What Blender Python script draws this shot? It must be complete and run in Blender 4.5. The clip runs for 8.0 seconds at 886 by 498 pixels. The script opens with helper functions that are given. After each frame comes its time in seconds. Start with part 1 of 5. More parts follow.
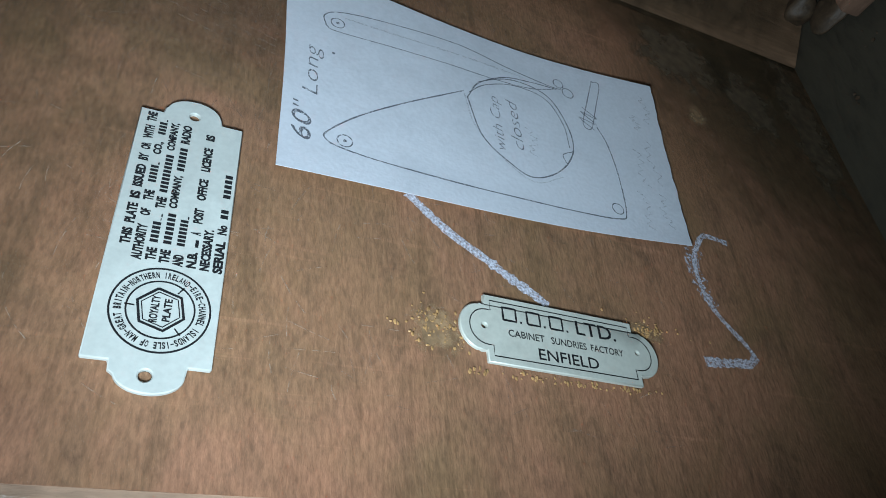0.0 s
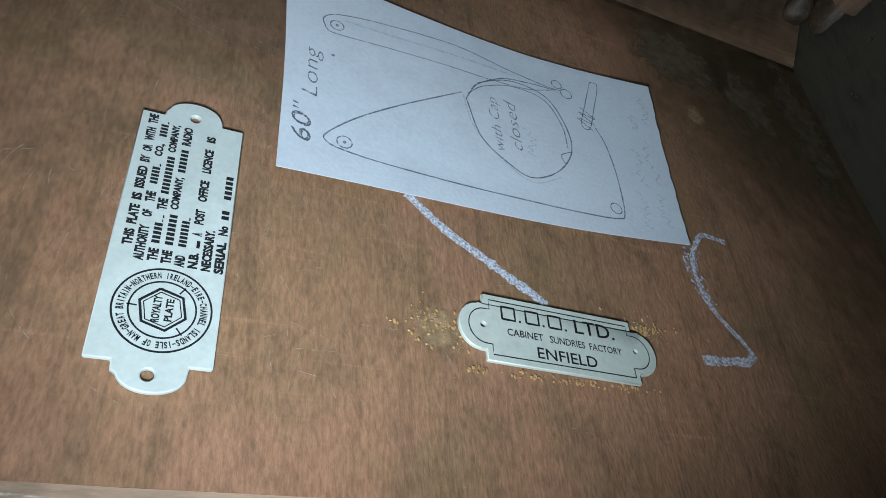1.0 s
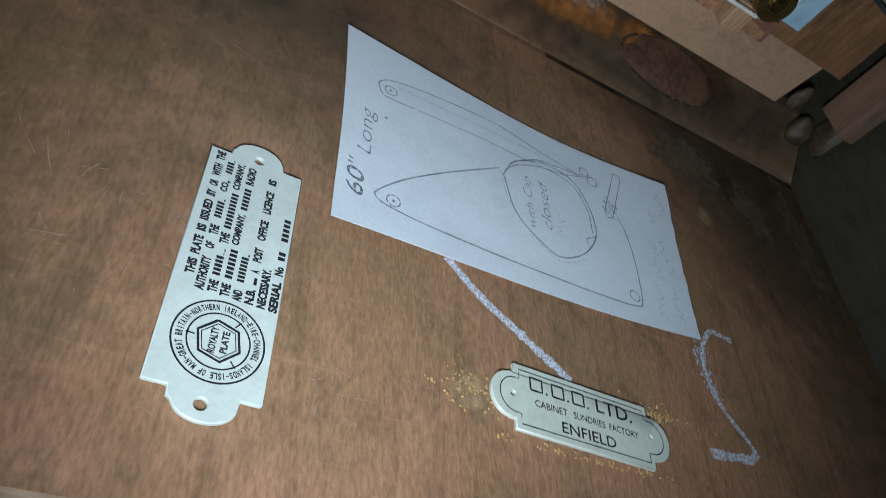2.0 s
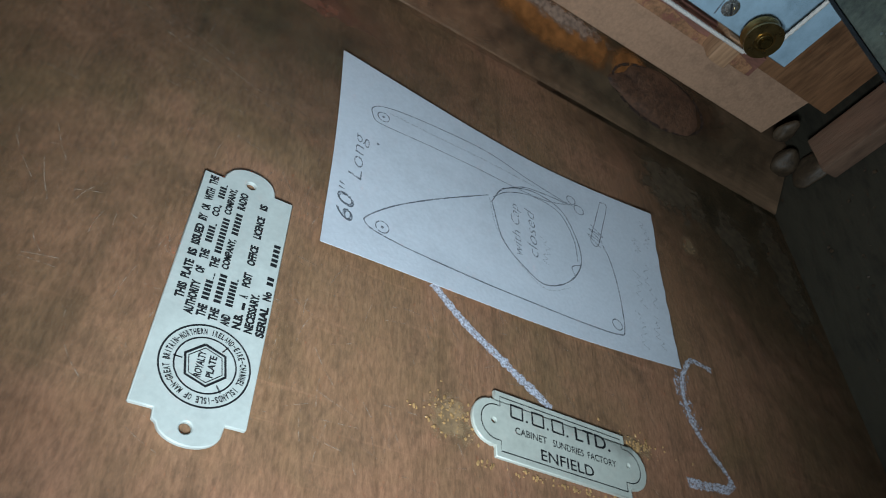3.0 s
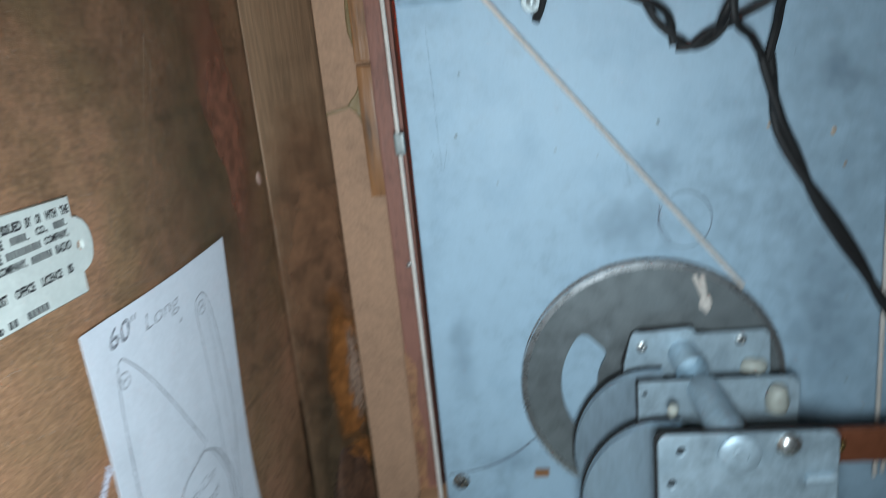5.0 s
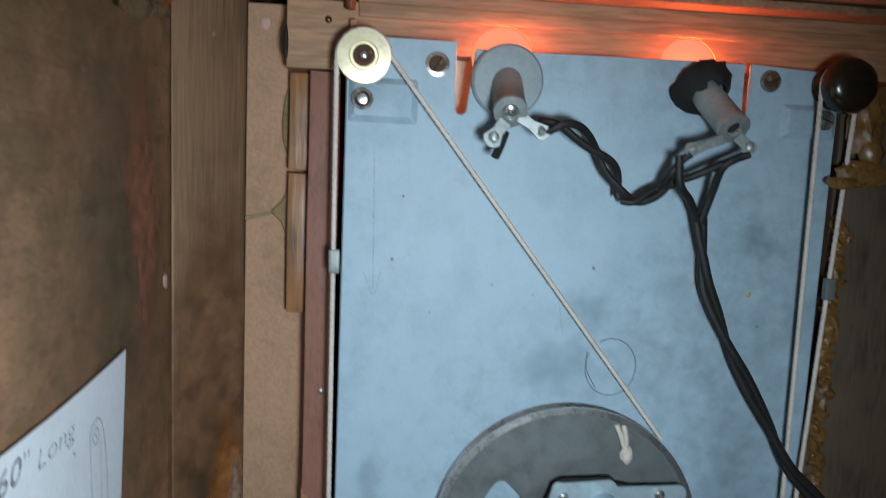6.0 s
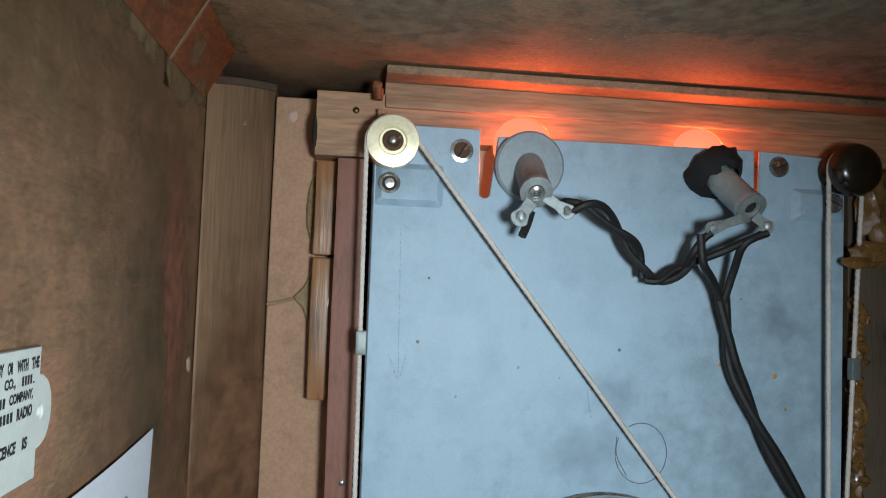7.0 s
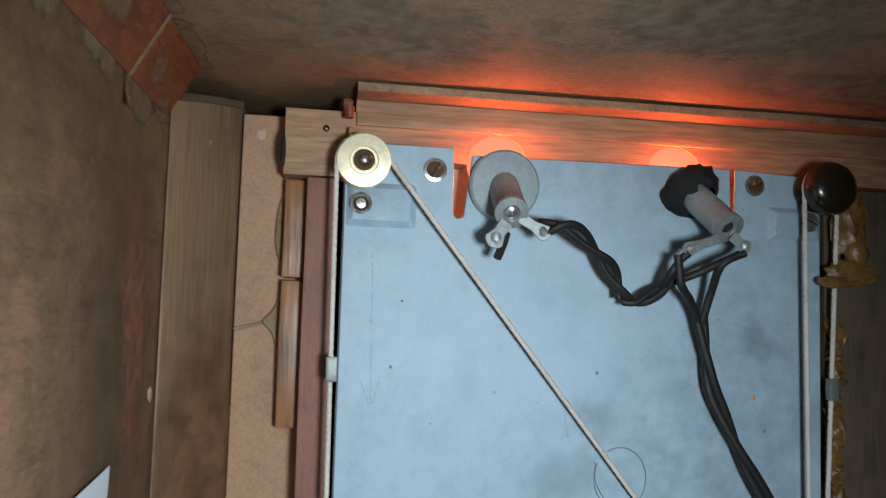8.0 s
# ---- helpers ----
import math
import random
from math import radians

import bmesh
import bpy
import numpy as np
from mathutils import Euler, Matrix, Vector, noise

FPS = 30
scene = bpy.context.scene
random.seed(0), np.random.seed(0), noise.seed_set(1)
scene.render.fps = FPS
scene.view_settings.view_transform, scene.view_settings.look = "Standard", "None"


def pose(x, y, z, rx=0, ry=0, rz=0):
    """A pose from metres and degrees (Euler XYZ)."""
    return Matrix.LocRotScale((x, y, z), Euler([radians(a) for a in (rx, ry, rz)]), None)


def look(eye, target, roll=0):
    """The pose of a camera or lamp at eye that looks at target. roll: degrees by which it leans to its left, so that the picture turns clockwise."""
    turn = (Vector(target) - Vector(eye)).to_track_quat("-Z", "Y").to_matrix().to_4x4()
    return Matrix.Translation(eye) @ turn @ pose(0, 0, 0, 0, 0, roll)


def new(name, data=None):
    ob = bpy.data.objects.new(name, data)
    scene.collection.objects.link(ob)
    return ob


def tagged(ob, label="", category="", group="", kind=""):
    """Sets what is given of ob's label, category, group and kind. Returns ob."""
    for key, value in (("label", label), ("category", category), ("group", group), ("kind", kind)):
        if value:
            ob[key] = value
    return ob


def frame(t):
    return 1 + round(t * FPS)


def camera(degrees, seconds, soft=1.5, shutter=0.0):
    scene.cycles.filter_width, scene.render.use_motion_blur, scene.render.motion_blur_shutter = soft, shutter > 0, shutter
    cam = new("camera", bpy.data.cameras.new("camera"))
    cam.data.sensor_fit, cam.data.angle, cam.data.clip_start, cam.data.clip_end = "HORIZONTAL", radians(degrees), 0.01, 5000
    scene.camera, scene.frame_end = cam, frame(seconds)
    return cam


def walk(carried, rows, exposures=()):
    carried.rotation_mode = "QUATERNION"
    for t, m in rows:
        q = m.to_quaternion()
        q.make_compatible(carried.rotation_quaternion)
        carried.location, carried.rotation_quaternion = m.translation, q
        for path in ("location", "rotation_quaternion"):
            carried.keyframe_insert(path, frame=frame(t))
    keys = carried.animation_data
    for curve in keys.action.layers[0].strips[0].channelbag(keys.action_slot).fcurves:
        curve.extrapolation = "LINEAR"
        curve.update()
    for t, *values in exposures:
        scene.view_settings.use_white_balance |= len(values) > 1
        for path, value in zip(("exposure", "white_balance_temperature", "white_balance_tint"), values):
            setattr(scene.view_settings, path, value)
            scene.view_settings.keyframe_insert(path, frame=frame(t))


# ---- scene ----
cam = camera(63.3, 8.0, soft=0.85, shutter=0.6)
EXPOSURES = [(0, -0.24, 6150, 8), (1.5, -0.26, 6200, 8), (3, -0.42, 6300, 8), (3.7, -0.32, 6400, 10), (4, -0.12, 6500, 10), (4.5, 0.05, 6500, 10), (5, -0.1, 6500, 9), (5.2, -0.1, 6500, 9), (6.5, -0.24, 6800, 10), (7.2, -0.13, 6850, 11), (8, -0.1, 6900, 11)]
PATH = [
    (0, (0.115, -0.222, -0.068), (-1.336, 0.925, -0.829), -78.4),
    (0.5, (0.116, -0.223, -0.068), (-1.329, 0.927, -0.838), -78.5),
    (1, (0.116, -0.223, -0.068), (-1.335, 0.927, -0.825), -78.6),
    (1.5, (0.113, -0.224, -0.062), (-1.287, 0.977, -0.835), -75.7),
    (1.7, (0.109, -0.226, -0.054), (-1.21, 1.044, -0.857), -71.5),
    (2.8, (0.115, -0.227, -0.05), (-1.155, 1.098, -0.843), -67.5),
    (3, (0.115, -0.226, -0.05), (-1.145, 1.103, -0.854), -67.1),
    (3.5, (0.109, -0.229, -0.046), (-1.026, 1.171, -0.913), -59.4),
    (4, (0.113, -0.236, -0.038), (-0.699, 1.348, -0.951), -39.4),
    (4.5, (0.112, -0.239, -0.036), (-0.463, 1.536, -0.758), -23.7),
    (4.8, (0.094, -0.242, -0.035), (-0.188, 1.627, -0.687), -10.4),
    (5, (0.092, -0.244, -0.043), (-0.153, 1.671, -0.563), -5.7),
    (5.2, (0.093, -0.243, -0.038), (-0.027, 1.712, -0.442), -1.2),
    (6.3, (0.054, -0.227, -0.038), (0.288, 1.758, -0.119), 1.8),
    (6.5, (0.056, -0.231, -0.04), (0.238, 1.76, 0.021), 2.6),
    (7, (0.048, -0.229, -0.051), (0.291, 1.754, 0.043), 2.1),
    (7.5, (0.047, -0.226, -0.048), (0.317, 1.748, 0.131), 1.6),
    (8, (0.049, -0.223, -0.048), (0.361, 1.748, 0.085), 1.7),
]
walk(cam, [(t, look(eye, target, roll)) for t, eye, target, roll in PATH], EXPOSURES)
TORCH_W, BULB_W = 2.8, 215.0

# ---- light ----
world = bpy.data.worlds.new("dim_room")
world.use_nodes = True
world.node_tree.nodes["Background"].inputs[0].default_value = (0.75, 0.85, 1.0, 1)
world.node_tree.nodes["Background"].inputs[1].default_value = 0.006
scene.world = world

# the hand torch that the clip is filmed by, just behind the open back
torch = bpy.data.lights.new("torch_light", "SPOT")
torch.energy, torch.shadow_soft_size, torch.color = TORCH_W, 0.015, (0.790, 0.945, 1.05)
torch.spot_size, torch.spot_blend = radians(115), 1.0
new("torch_light", torch).matrix_world = look((0.092, -0.256, -0.060), (0.044, 0.030, -0.140))


# ---- materials ----
def mat(name, color, rough=0.6, metal=0.0, vary=0.25, scale=120.0, stretch=(1, 1, 1), dark=None, bump=0.15,
        fine=900.0, spots=None, spot_scale=60.0, spot_at=0.66, spot_soft=0.05, trans=0.0, coat=0.0, emit=None, power=0.0, grainy=0.03):
    """A surface with broad stains, fine grain, relief and optional flecks, in metres."""
    m = bpy.data.materials.new(name)
    m.use_nodes = True
    nt = m.node_tree
    n, ln = nt.nodes, nt.links
    bsdf = n["Principled BSDF"]
    tc = n.new("ShaderNodeTexCoord")
    info = n.new("ShaderNodeObjectInfo")
    shift = n.new("ShaderNodeVectorMath")
    shift.operation = "ADD"
    ln.new(tc.outputs["Object"], shift.inputs[0])
    ln.new(info.outputs["Random"], shift.inputs[1])
    mp = n.new("ShaderNodeMapping")
    mp.inputs["Scale"].default_value = stretch
    ln.new(shift.outputs[0], mp.inputs["Vector"])
    big = n.new("ShaderNodeTexNoise")
    big.inputs["Scale"].default_value, big.inputs["Detail"].default_value = scale * 0.35, 5
    ln.new(shift.outputs[0], big.inputs["Vector"])
    small = n.new("ShaderNodeTexNoise")
    small.inputs["Scale"].default_value, small.inputs["Detail"].default_value = scale * 4, 6
    small.inputs["Roughness"].default_value = 0.65
    ln.new(mp.outputs[0], small.inputs["Vector"])
    grain = n.new("ShaderNodeTexNoise")
    grain.inputs["Scale"].default_value, grain.inputs["Detail"].default_value = fine, 3
    ln.new(mp.outputs[0], grain.inputs["Vector"])
    dk = dark or tuple(c * (1 - vary) ** 2 for c in color)
    lt = tuple(min(1, c * (1 + vary * 0.6)) for c in color)
    r1 = n.new("ShaderNodeValToRGB")
    r1.color_ramp.elements[0].position, r1.color_ramp.elements[1].position = 0.32, 0.70
    r1.color_ramp.elements[0].color, r1.color_ramp.elements[1].color = (*dk, 1), (*lt, 1)
    mid = r1.color_ramp.elements.new(0.5)
    mid.color = (*color, 1)
    ad = n.new("ShaderNodeMath")
    ad.operation = "MULTIPLY_ADD"
    ad.inputs[1].default_value = 0.5
    ln.new(big.outputs[0], ad.inputs[0])
    hf = n.new("ShaderNodeMath")
    hf.operation = "MULTIPLY"
    hf.inputs[1].default_value = 0.5
    ln.new(small.outputs[0], hf.inputs[0])
    ln.new(hf.outputs[0], ad.inputs[2])
    ln.new(ad.outputs[0], r1.inputs[0])
    col = r1.outputs[0]
    if spots:
        sp = n.new("ShaderNodeTexNoise")
        sp.inputs["Scale"].default_value, sp.inputs["Detail"].default_value = spot_scale, 7
        sp.inputs["Roughness"].default_value = 0.7
        ln.new(mp.outputs[0], sp.inputs["Vector"])
        r2 = n.new("ShaderNodeValToRGB")
        r2.color_ramp.elements[0].position, r2.color_ramp.elements[1].position = spot_at, spot_at + spot_soft
        ln.new(sp.outputs[0], r2.inputs[0])
        mx = n.new("ShaderNodeMix")
        mx.data_type = "RGBA"
        ln.new(r2.outputs[0], mx.inputs[0])
        ln.new(col, mx.inputs[6])
        mx.inputs[7].default_value = (*spots, 1)
        col = mx.outputs[2]
    gr = n.new("ShaderNodeMapRange")
    gr.inputs["From Min"].default_value, gr.inputs["From Max"].default_value = 0.36, 0.64
    gr.inputs["To Min"].default_value, gr.inputs["To Max"].default_value = 1 - grainy, 1 + grainy
    ln.new(grain.outputs[0], gr.inputs[0])
    sc = n.new("ShaderNodeVectorMath")
    sc.operation = "SCALE"
    ln.new(col, sc.inputs[0])
    ln.new(gr.outputs[0], sc.inputs["Scale"])
    ln.new(sc.outputs[0], bsdf.inputs["Base Color"])
    rr = n.new("ShaderNodeMapRange")
    rr.inputs["To Min"].default_value, rr.inputs["To Max"].default_value = max(0.03, rough - 0.12), min(1, rough + 0.12)
    ln.new(small.outputs[0], rr.inputs[0])
    ln.new(rr.outputs[0], bsdf.inputs["Roughness"])
    bsdf.inputs["Metallic"].default_value = metal
    bsdf.inputs["Transmission Weight"].default_value = trans
    bsdf.inputs["Coat Weight"].default_value = coat
    if bump:
        hs = n.new("ShaderNodeMath")
        hs.operation = "ADD"
        ln.new(grain.outputs[0], hs.inputs[0])
        ln.new(small.outputs[0], hs.inputs[1])
        bp = n.new("ShaderNodeBump")
        bp.inputs["Strength"].default_value, bp.inputs["Distance"].default_value = bump, 0.0006
        ln.new(hs.outputs[0], bp.inputs["Height"])
        ln.new(bp.outputs[0], bsdf.inputs["Normal"])
    if emit:
        bsdf.inputs["Emission Color"].default_value = (*emit, 1)
        bsdf.inputs["Emission Strength"].default_value = power
    return m


def broken(name, color, cover, scale, rough=0.9, soft=0.16, most=1.0):
    """Chalk or pencil: grains of colour with the ground showing between them."""
    m = bpy.data.materials.new(name)
    m.use_nodes = True
    n, ln = m.node_tree.nodes, m.node_tree.links
    b = n["Principled BSDF"]
    b.inputs["Base Color"].default_value, b.inputs["Roughness"].default_value = (*color, 1), rough
    tc = n.new("ShaderNodeTexCoord")
    no = n.new("ShaderNodeTexNoise")
    no.inputs["Scale"].default_value, no.inputs["Detail"].default_value = scale, 4
    ln.new(tc.outputs["Object"], no.inputs["Vector"])
    r = n.new("ShaderNodeValToRGB")
    r.color_ramp.elements[0].position, r.color_ramp.elements[1].position = 0.62 - cover * 0.4, 0.62 + soft - cover * 0.4
    r.color_ramp.elements[1].color = (most, most, most, 1)
    ln.new(no.outputs[0], r.inputs[0])
    ln.new(r.outputs[0], b.inputs["Alpha"])
    return m


def stain(name, color, most, across, scale=140.0, ragged=0.9, rough=0.6, soft=0.38):
    """A soak of colour that thins out to its edges; across: the two axes that it lies in."""
    m = bpy.data.materials.new(name)
    m.use_nodes = True
    n, ln = m.node_tree.nodes, m.node_tree.links
    b = n["Principled BSDF"]
    b.inputs["Roughness"].default_value = rough
    tc = n.new("ShaderNodeTexCoord")
    ce = n.new("ShaderNodeVectorMath")
    ce.operation = "SUBTRACT"
    ce.inputs[1].default_value = (0.5, 0.5, 0.5)
    ln.new(tc.outputs["Generated"], ce.inputs[0])
    sc = n.new("ShaderNodeVectorMath")
    sc.operation = "MULTIPLY"
    sc.inputs[1].default_value = [2.0 if a in across else 0.0 for a in "xyz"]
    ln.new(ce.outputs[0], sc.inputs[0])
    le = n.new("ShaderNodeVectorMath")
    le.operation = "LENGTH"
    ln.new(sc.outputs[0], le.inputs[0])
    no = n.new("ShaderNodeTexNoise")
    no.inputs["Scale"].default_value, no.inputs["Detail"].default_value, no.inputs["Roughness"].default_value = scale, 6, 0.62
    ln.new(tc.outputs["Object"], no.inputs["Vector"])
    wob = n.new("ShaderNodeMath")
    wob.operation = "MULTIPLY_ADD"
    wob.inputs[1].default_value = ragged * 2
    ln.new(no.outputs[0], wob.inputs[0])
    inv = n.new("ShaderNodeMath")
    inv.operation = "SUBTRACT"
    inv.inputs[0].default_value = 0.85 - ragged
    ln.new(le.outputs["Value"], inv.inputs[1])
    ln.new(inv.outputs[0], wob.inputs[2])
    # never reaches past its own edge
    lim = n.new("ShaderNodeMath")
    lim.operation = "SUBTRACT"
    lim.inputs[0].default_value = 1.0
    ln.new(le.outputs["Value"], lim.inputs[1])
    lo = n.new("ShaderNodeMath")
    lo.operation = "MINIMUM"
    ln.new(wob.outputs[0], lo.inputs[0])
    ln.new(lim.outputs[0], lo.inputs[1])
    mr = n.new("ShaderNodeMapRange")
    mr.interpolation_type = "SMOOTHSTEP"
    mr.inputs["From Min"].default_value, mr.inputs["From Max"].default_value = 0.0, soft
    mr.inputs["To Max"].default_value = most
    ln.new(lo.outputs[0], mr.inputs[0])
    ln.new(mr.outputs[0], b.inputs["Alpha"])
    cr = n.new("ShaderNodeValToRGB")
    cr.color_ramp.elements[0].position, cr.color_ramp.elements[1].position = 0.35, 0.66
    cr.color_ramp.elements[0].color = (*[c * 0.62 for c in color], 1)
    cr.color_ramp.elements[1].color = (*[c * 1.25 for c in color], 1)
    n2 = n.new("ShaderNodeTexNoise")
    n2.inputs["Scale"].default_value, n2.inputs["Detail"].default_value = scale * 2.3, 5
    ln.new(tc.outputs["Object"], n2.inputs["Vector"])
    ln.new(n2.outputs[0], cr.inputs[0])
    ln.new(cr.outputs[0], b.inputs["Base Color"])
    return m


# brown stain, made near opaque to paint in the dark plank foot too
SOAK_BROWN_SHADE = stain("brown_soak_and_shade", (0.088, 0.056, 0.030), 0.95, "xz", 60, 0.30, soft=0.7)
SOAK_RUST = stain("reddish_soak", (0.205, 0.098, 0.050), 0.85, "xz", 60, 0.35, soft=0.6)
SOAK_ORANGE = stain("orange_varnish_soak", (0.290, 0.112, 0.034), 0.95, "xz", 90, 0.40, 0.35, soft=0.5)
SOAK_PALE = stain("pale_chipped_varnish", (0.36, 0.24, 0.175), 0.8, "xz", 260, 0.7, soft=0.6)
SOAK_DARK = stain("dark_brown_soak", (0.070, 0.034, 0.018), 0.70, "xz", 110, 0.4, 0.4, soft=0.6)
SIDE_RED = stain("red_run", (0.320, 0.125, 0.075), 0.72, "yz", 90, 0.30, soft=0.7)
# grime colours that also paint in the torch's fall-off on the panel
SIDE_GRIME_FALLOFF = stain("side_grime_and_falloff", (0.118, 0.080, 0.040), 0.62, "yz", 70, 0.40, soft=0.9)
SIDE_HAZE_FALLOFF = stain("olive_grime_and_falloff", (0.098, 0.071, 0.035), 0.66, "yz", 55, 0.22, soft=1.0)
SIDE_GLUE = stain("tan_corner_glue", (0.235, 0.165, 0.092), 0.85, "yz", 110, 0.8, 0.4, soft=0.4)
TOP_GLUE = stain("tan_top_glue", (0.235, 0.165, 0.092), 0.85, "xy", 110, 0.8, 0.4, soft=0.4)
BLOCK_GLUE = stain("pale_block_smear", (0.25, 0.165, 0.095), 0.55, "yz", 170, 1.0, 0.45, soft=0.5)
TOP_DUST = stain("top_dust", (0.32, 0.245, 0.165), 0.6, "xy", 90, 1.0, 0.8, soft=0.5)
PLATE_SMUDGE = stain("pencil_smudge", (0.17, 0.24, 0.30), 0.22, "xz", 160, 0.7, 0.5, soft=0.9)
SIDE_PALE = stain("pale_glue_scrape", (0.46, 0.30, 0.16), 0.62, "yz", 240, 0.9, soft=0.6)
SIDE_TAN = stain("side_glue_smear", (0.150, 0.112, 0.070), 0.75, "yz", 130, 1.0, 0.45)

def veneer(name, warm, olive, dark, rough=0.5):
    """Old lacquered plywood: broad warm and olive patches, long fibres ahead, short pores, fine dents."""
    m = bpy.data.materials.new(name)
    m.use_nodes = True
    n, ln = m.node_tree.nodes, m.node_tree.links
    b = n["Principled BSDF"]
    tc = n.new("ShaderNodeTexCoord")

    def cloud(scale, stretch, detail, bend=0.0, roughness=0.6):
        mp = n.new("ShaderNodeMapping")
        mp.inputs["Scale"].default_value = stretch
        ln.new(tc.outputs["Object"], mp.inputs["Vector"])
        no = n.new("ShaderNodeTexNoise")
        no.inputs["Scale"].default_value, no.inputs["Detail"].default_value = scale, detail
        no.inputs["Distortion"].default_value, no.inputs["Roughness"].default_value = bend, roughness
        ln.new(mp.outputs[0], no.inputs["Vector"])
        return no.outputs[0]

    def ramp(source, lo, hi, a, c):
        r = n.new("ShaderNodeMapRange")
        r.inputs["From Min"].default_value, r.inputs["From Max"].default_value = lo, hi
        r.inputs["To Min"].default_value, r.inputs["To Max"].default_value = a, c
        ln.new(source, r.inputs[0])
        return r.outputs[0]

    def blend(fac, a, c):
        x = n.new("ShaderNodeMix")
        x.data_type = "RGBA"
        ln.new(fac, x.inputs[0])
        for k, v in ((6, a), (7, c)):
            if isinstance(v, tuple):
                x.inputs[k].default_value = (*v, 1)
            else:
                ln.new(v, x.inputs[k])
        return x.outputs[2]

    patches = cloud(24, (1, 0.8, 1), 6, 0.6)
    fibres = cloud(300, (1, 0.07, 1), 5)
    mottle = cloud(120, (1, 0.6, 1), 7, 0.4, 0.7)
    pores = cloud(1300, (1, 0.30, 1), 4, 0.0, 0.7)
    flecks = cloud(620, (1, 0.34, 1), 5, 0.3, 0.75)
    hairs = cloud(420, (1, 1, 0.05), 3)
    col = blend(ramp(patches, 0.40, 0.62, 0, 1), warm, olive)
    col = blend(ramp(mottle, 0.50, 0.74, 0, 0.75), col, dark)
    col = blend(ramp(fibres, 0.53, 0.72, 0, 0.55), col, dark)
    col = blend(ramp(flecks, 0.60, 0.74, 0, 0.40), col, dark)
    col = blend(ramp(flecks, 0.36, 0.27, 0, 0.22), col, tuple(min(1, c * 1.5) for c in warm))
    col = blend(ramp(hairs, 0.62, 0.76, 0, 0.22), col, tuple(min(1, c * 1.9) for c in warm))
    sc = n.new("ShaderNodeVectorMath")
    sc.operation = "SCALE"
    ln.new(col, sc.inputs[0])
    ln.new(ramp(pores, 0.34, 0.66, 0.76, 1.24), sc.inputs["Scale"])
    ln.new(sc.outputs[0], b.inputs["Base Color"])
    ln.new(ramp(mottle, 0.3, 0.7, rough - 0.1, rough + 0.2), b.inputs["Roughness"])
    ad = n.new("ShaderNodeMath")
    ln.new(pores, ad.inputs[0])
    ln.new(fibres, ad.inputs[1])
    bp = n.new("ShaderNodeBump")
    bp.inputs["Strength"].default_value, bp.inputs["Distance"].default_value = 0.3, 0.0006
    ln.new(ad.outputs[0], bp.inputs["Height"])
    ln.new(bp.outputs[0], b.inputs["Normal"])
    return m


PLY = veneer("plywood_side", (0.355, 0.176, 0.100), (0.255, 0.146, 0.074), (0.125, 0.070, 0.036))
PLY_EDGE = mat("raw_ply_edge", (0.42, 0.275, 0.185), 0.8, scale=140, stretch=(1, 1, 0.2), bump=0.3,
               spots=(0.62, 0.54, 0.46), spot_scale=160, spot_at=0.60)
TOPWOOD = mat("dusty_top_panel", (0.320, 0.195, 0.112), 0.62, scale=80, stretch=(0.7, 1, 1), vary=0.34, bump=0.3, grainy=0.18, fine=1300,
              spots=(0.52, 0.43, 0.33), spot_scale=240, spot_at=0.65)
POST = mat("smooth_brown_pine", (0.240, 0.142, 0.080), 0.65, scale=70, stretch=(1, 1, 0.07), vary=0.26, bump=0.28, grainy=0.12)
PANEL = mat("brown_stained_panel", (0.205, 0.098, 0.046), 0.5, scale=120, stretch=(0.15, 1, 1), vary=0.35, bump=0.25, grainy=0.15)
CERAMIC = mat("grey_cream_ceramic", (0.40, 0.41, 0.36), 0.5, scale=120, vary=0.2, bump=0.1)
RAIL = mat("pale_mahogany", (0.365, 0.205, 0.112), 0.6, scale=70, stretch=(0.10, 1, 1), vary=0.17, bump=0.25, grainy=0.18)
TAN = mat("tan_cardboard", (0.400, 0.235, 0.145), 0.8, scale=50, vary=0.17, bump=0.25, grainy=0.08)
STRIP = mat("varnished_oak", (0.26, 0.115, 0.042), 0.4, scale=140, stretch=(1, 1, 0.06), vary=0.45, bump=0.2, coat=0.2)
ORANGE_FLAKE = mat("orange_flakes", (0.34, 0.165, 0.080), 0.6, scale=170, vary=0.45, bump=0.5, spots=(0.22, 0.085, 0.055), spot_scale=200, spot_at=0.52, spot_soft=0.1)
FIBRE = mat("red_fibre_board", (0.235, 0.100, 0.070), 0.65, scale=160, stretch=(1, 1, 0.3), vary=0.25, bump=0.3)
REDWOOD = mat("red_stained_block", (0.190, 0.056, 0.019), 0.5, scale=110, stretch=(1, 0.4, 1), vary=0.5, bump=0.35, grainy=0.2)
GLUE = mat("amber_hide_glue", (0.215, 0.110, 0.034), 0.2, scale=130, vary=0.5, bump=0.5, trans=0.15, coat=0.5)
GLUE_DRY = mat("dried_glue", (0.155, 0.105, 0.058), 0.6, scale=80, vary=0.4, bump=0.5)
BLUE = mat("pale_blue_plate", (0.335, 0.465, 0.560), 0.56, metal=0.0, scale=40, vary=0.15, bump=0.04, fine=1500,
           spots=(0.20, 0.31, 0.40), spot_scale=32, spot_at=0.50, spot_soft=0.45)
ZINC = mat("zinc_plate", (0.430, 0.540, 0.605), 0.48, metal=0.5, scale=60, vary=0.22, bump=0.08, spots=(0.28, 0.37, 0.43), spot_scale=90, spot_at=0.5, spot_soft=0.3)
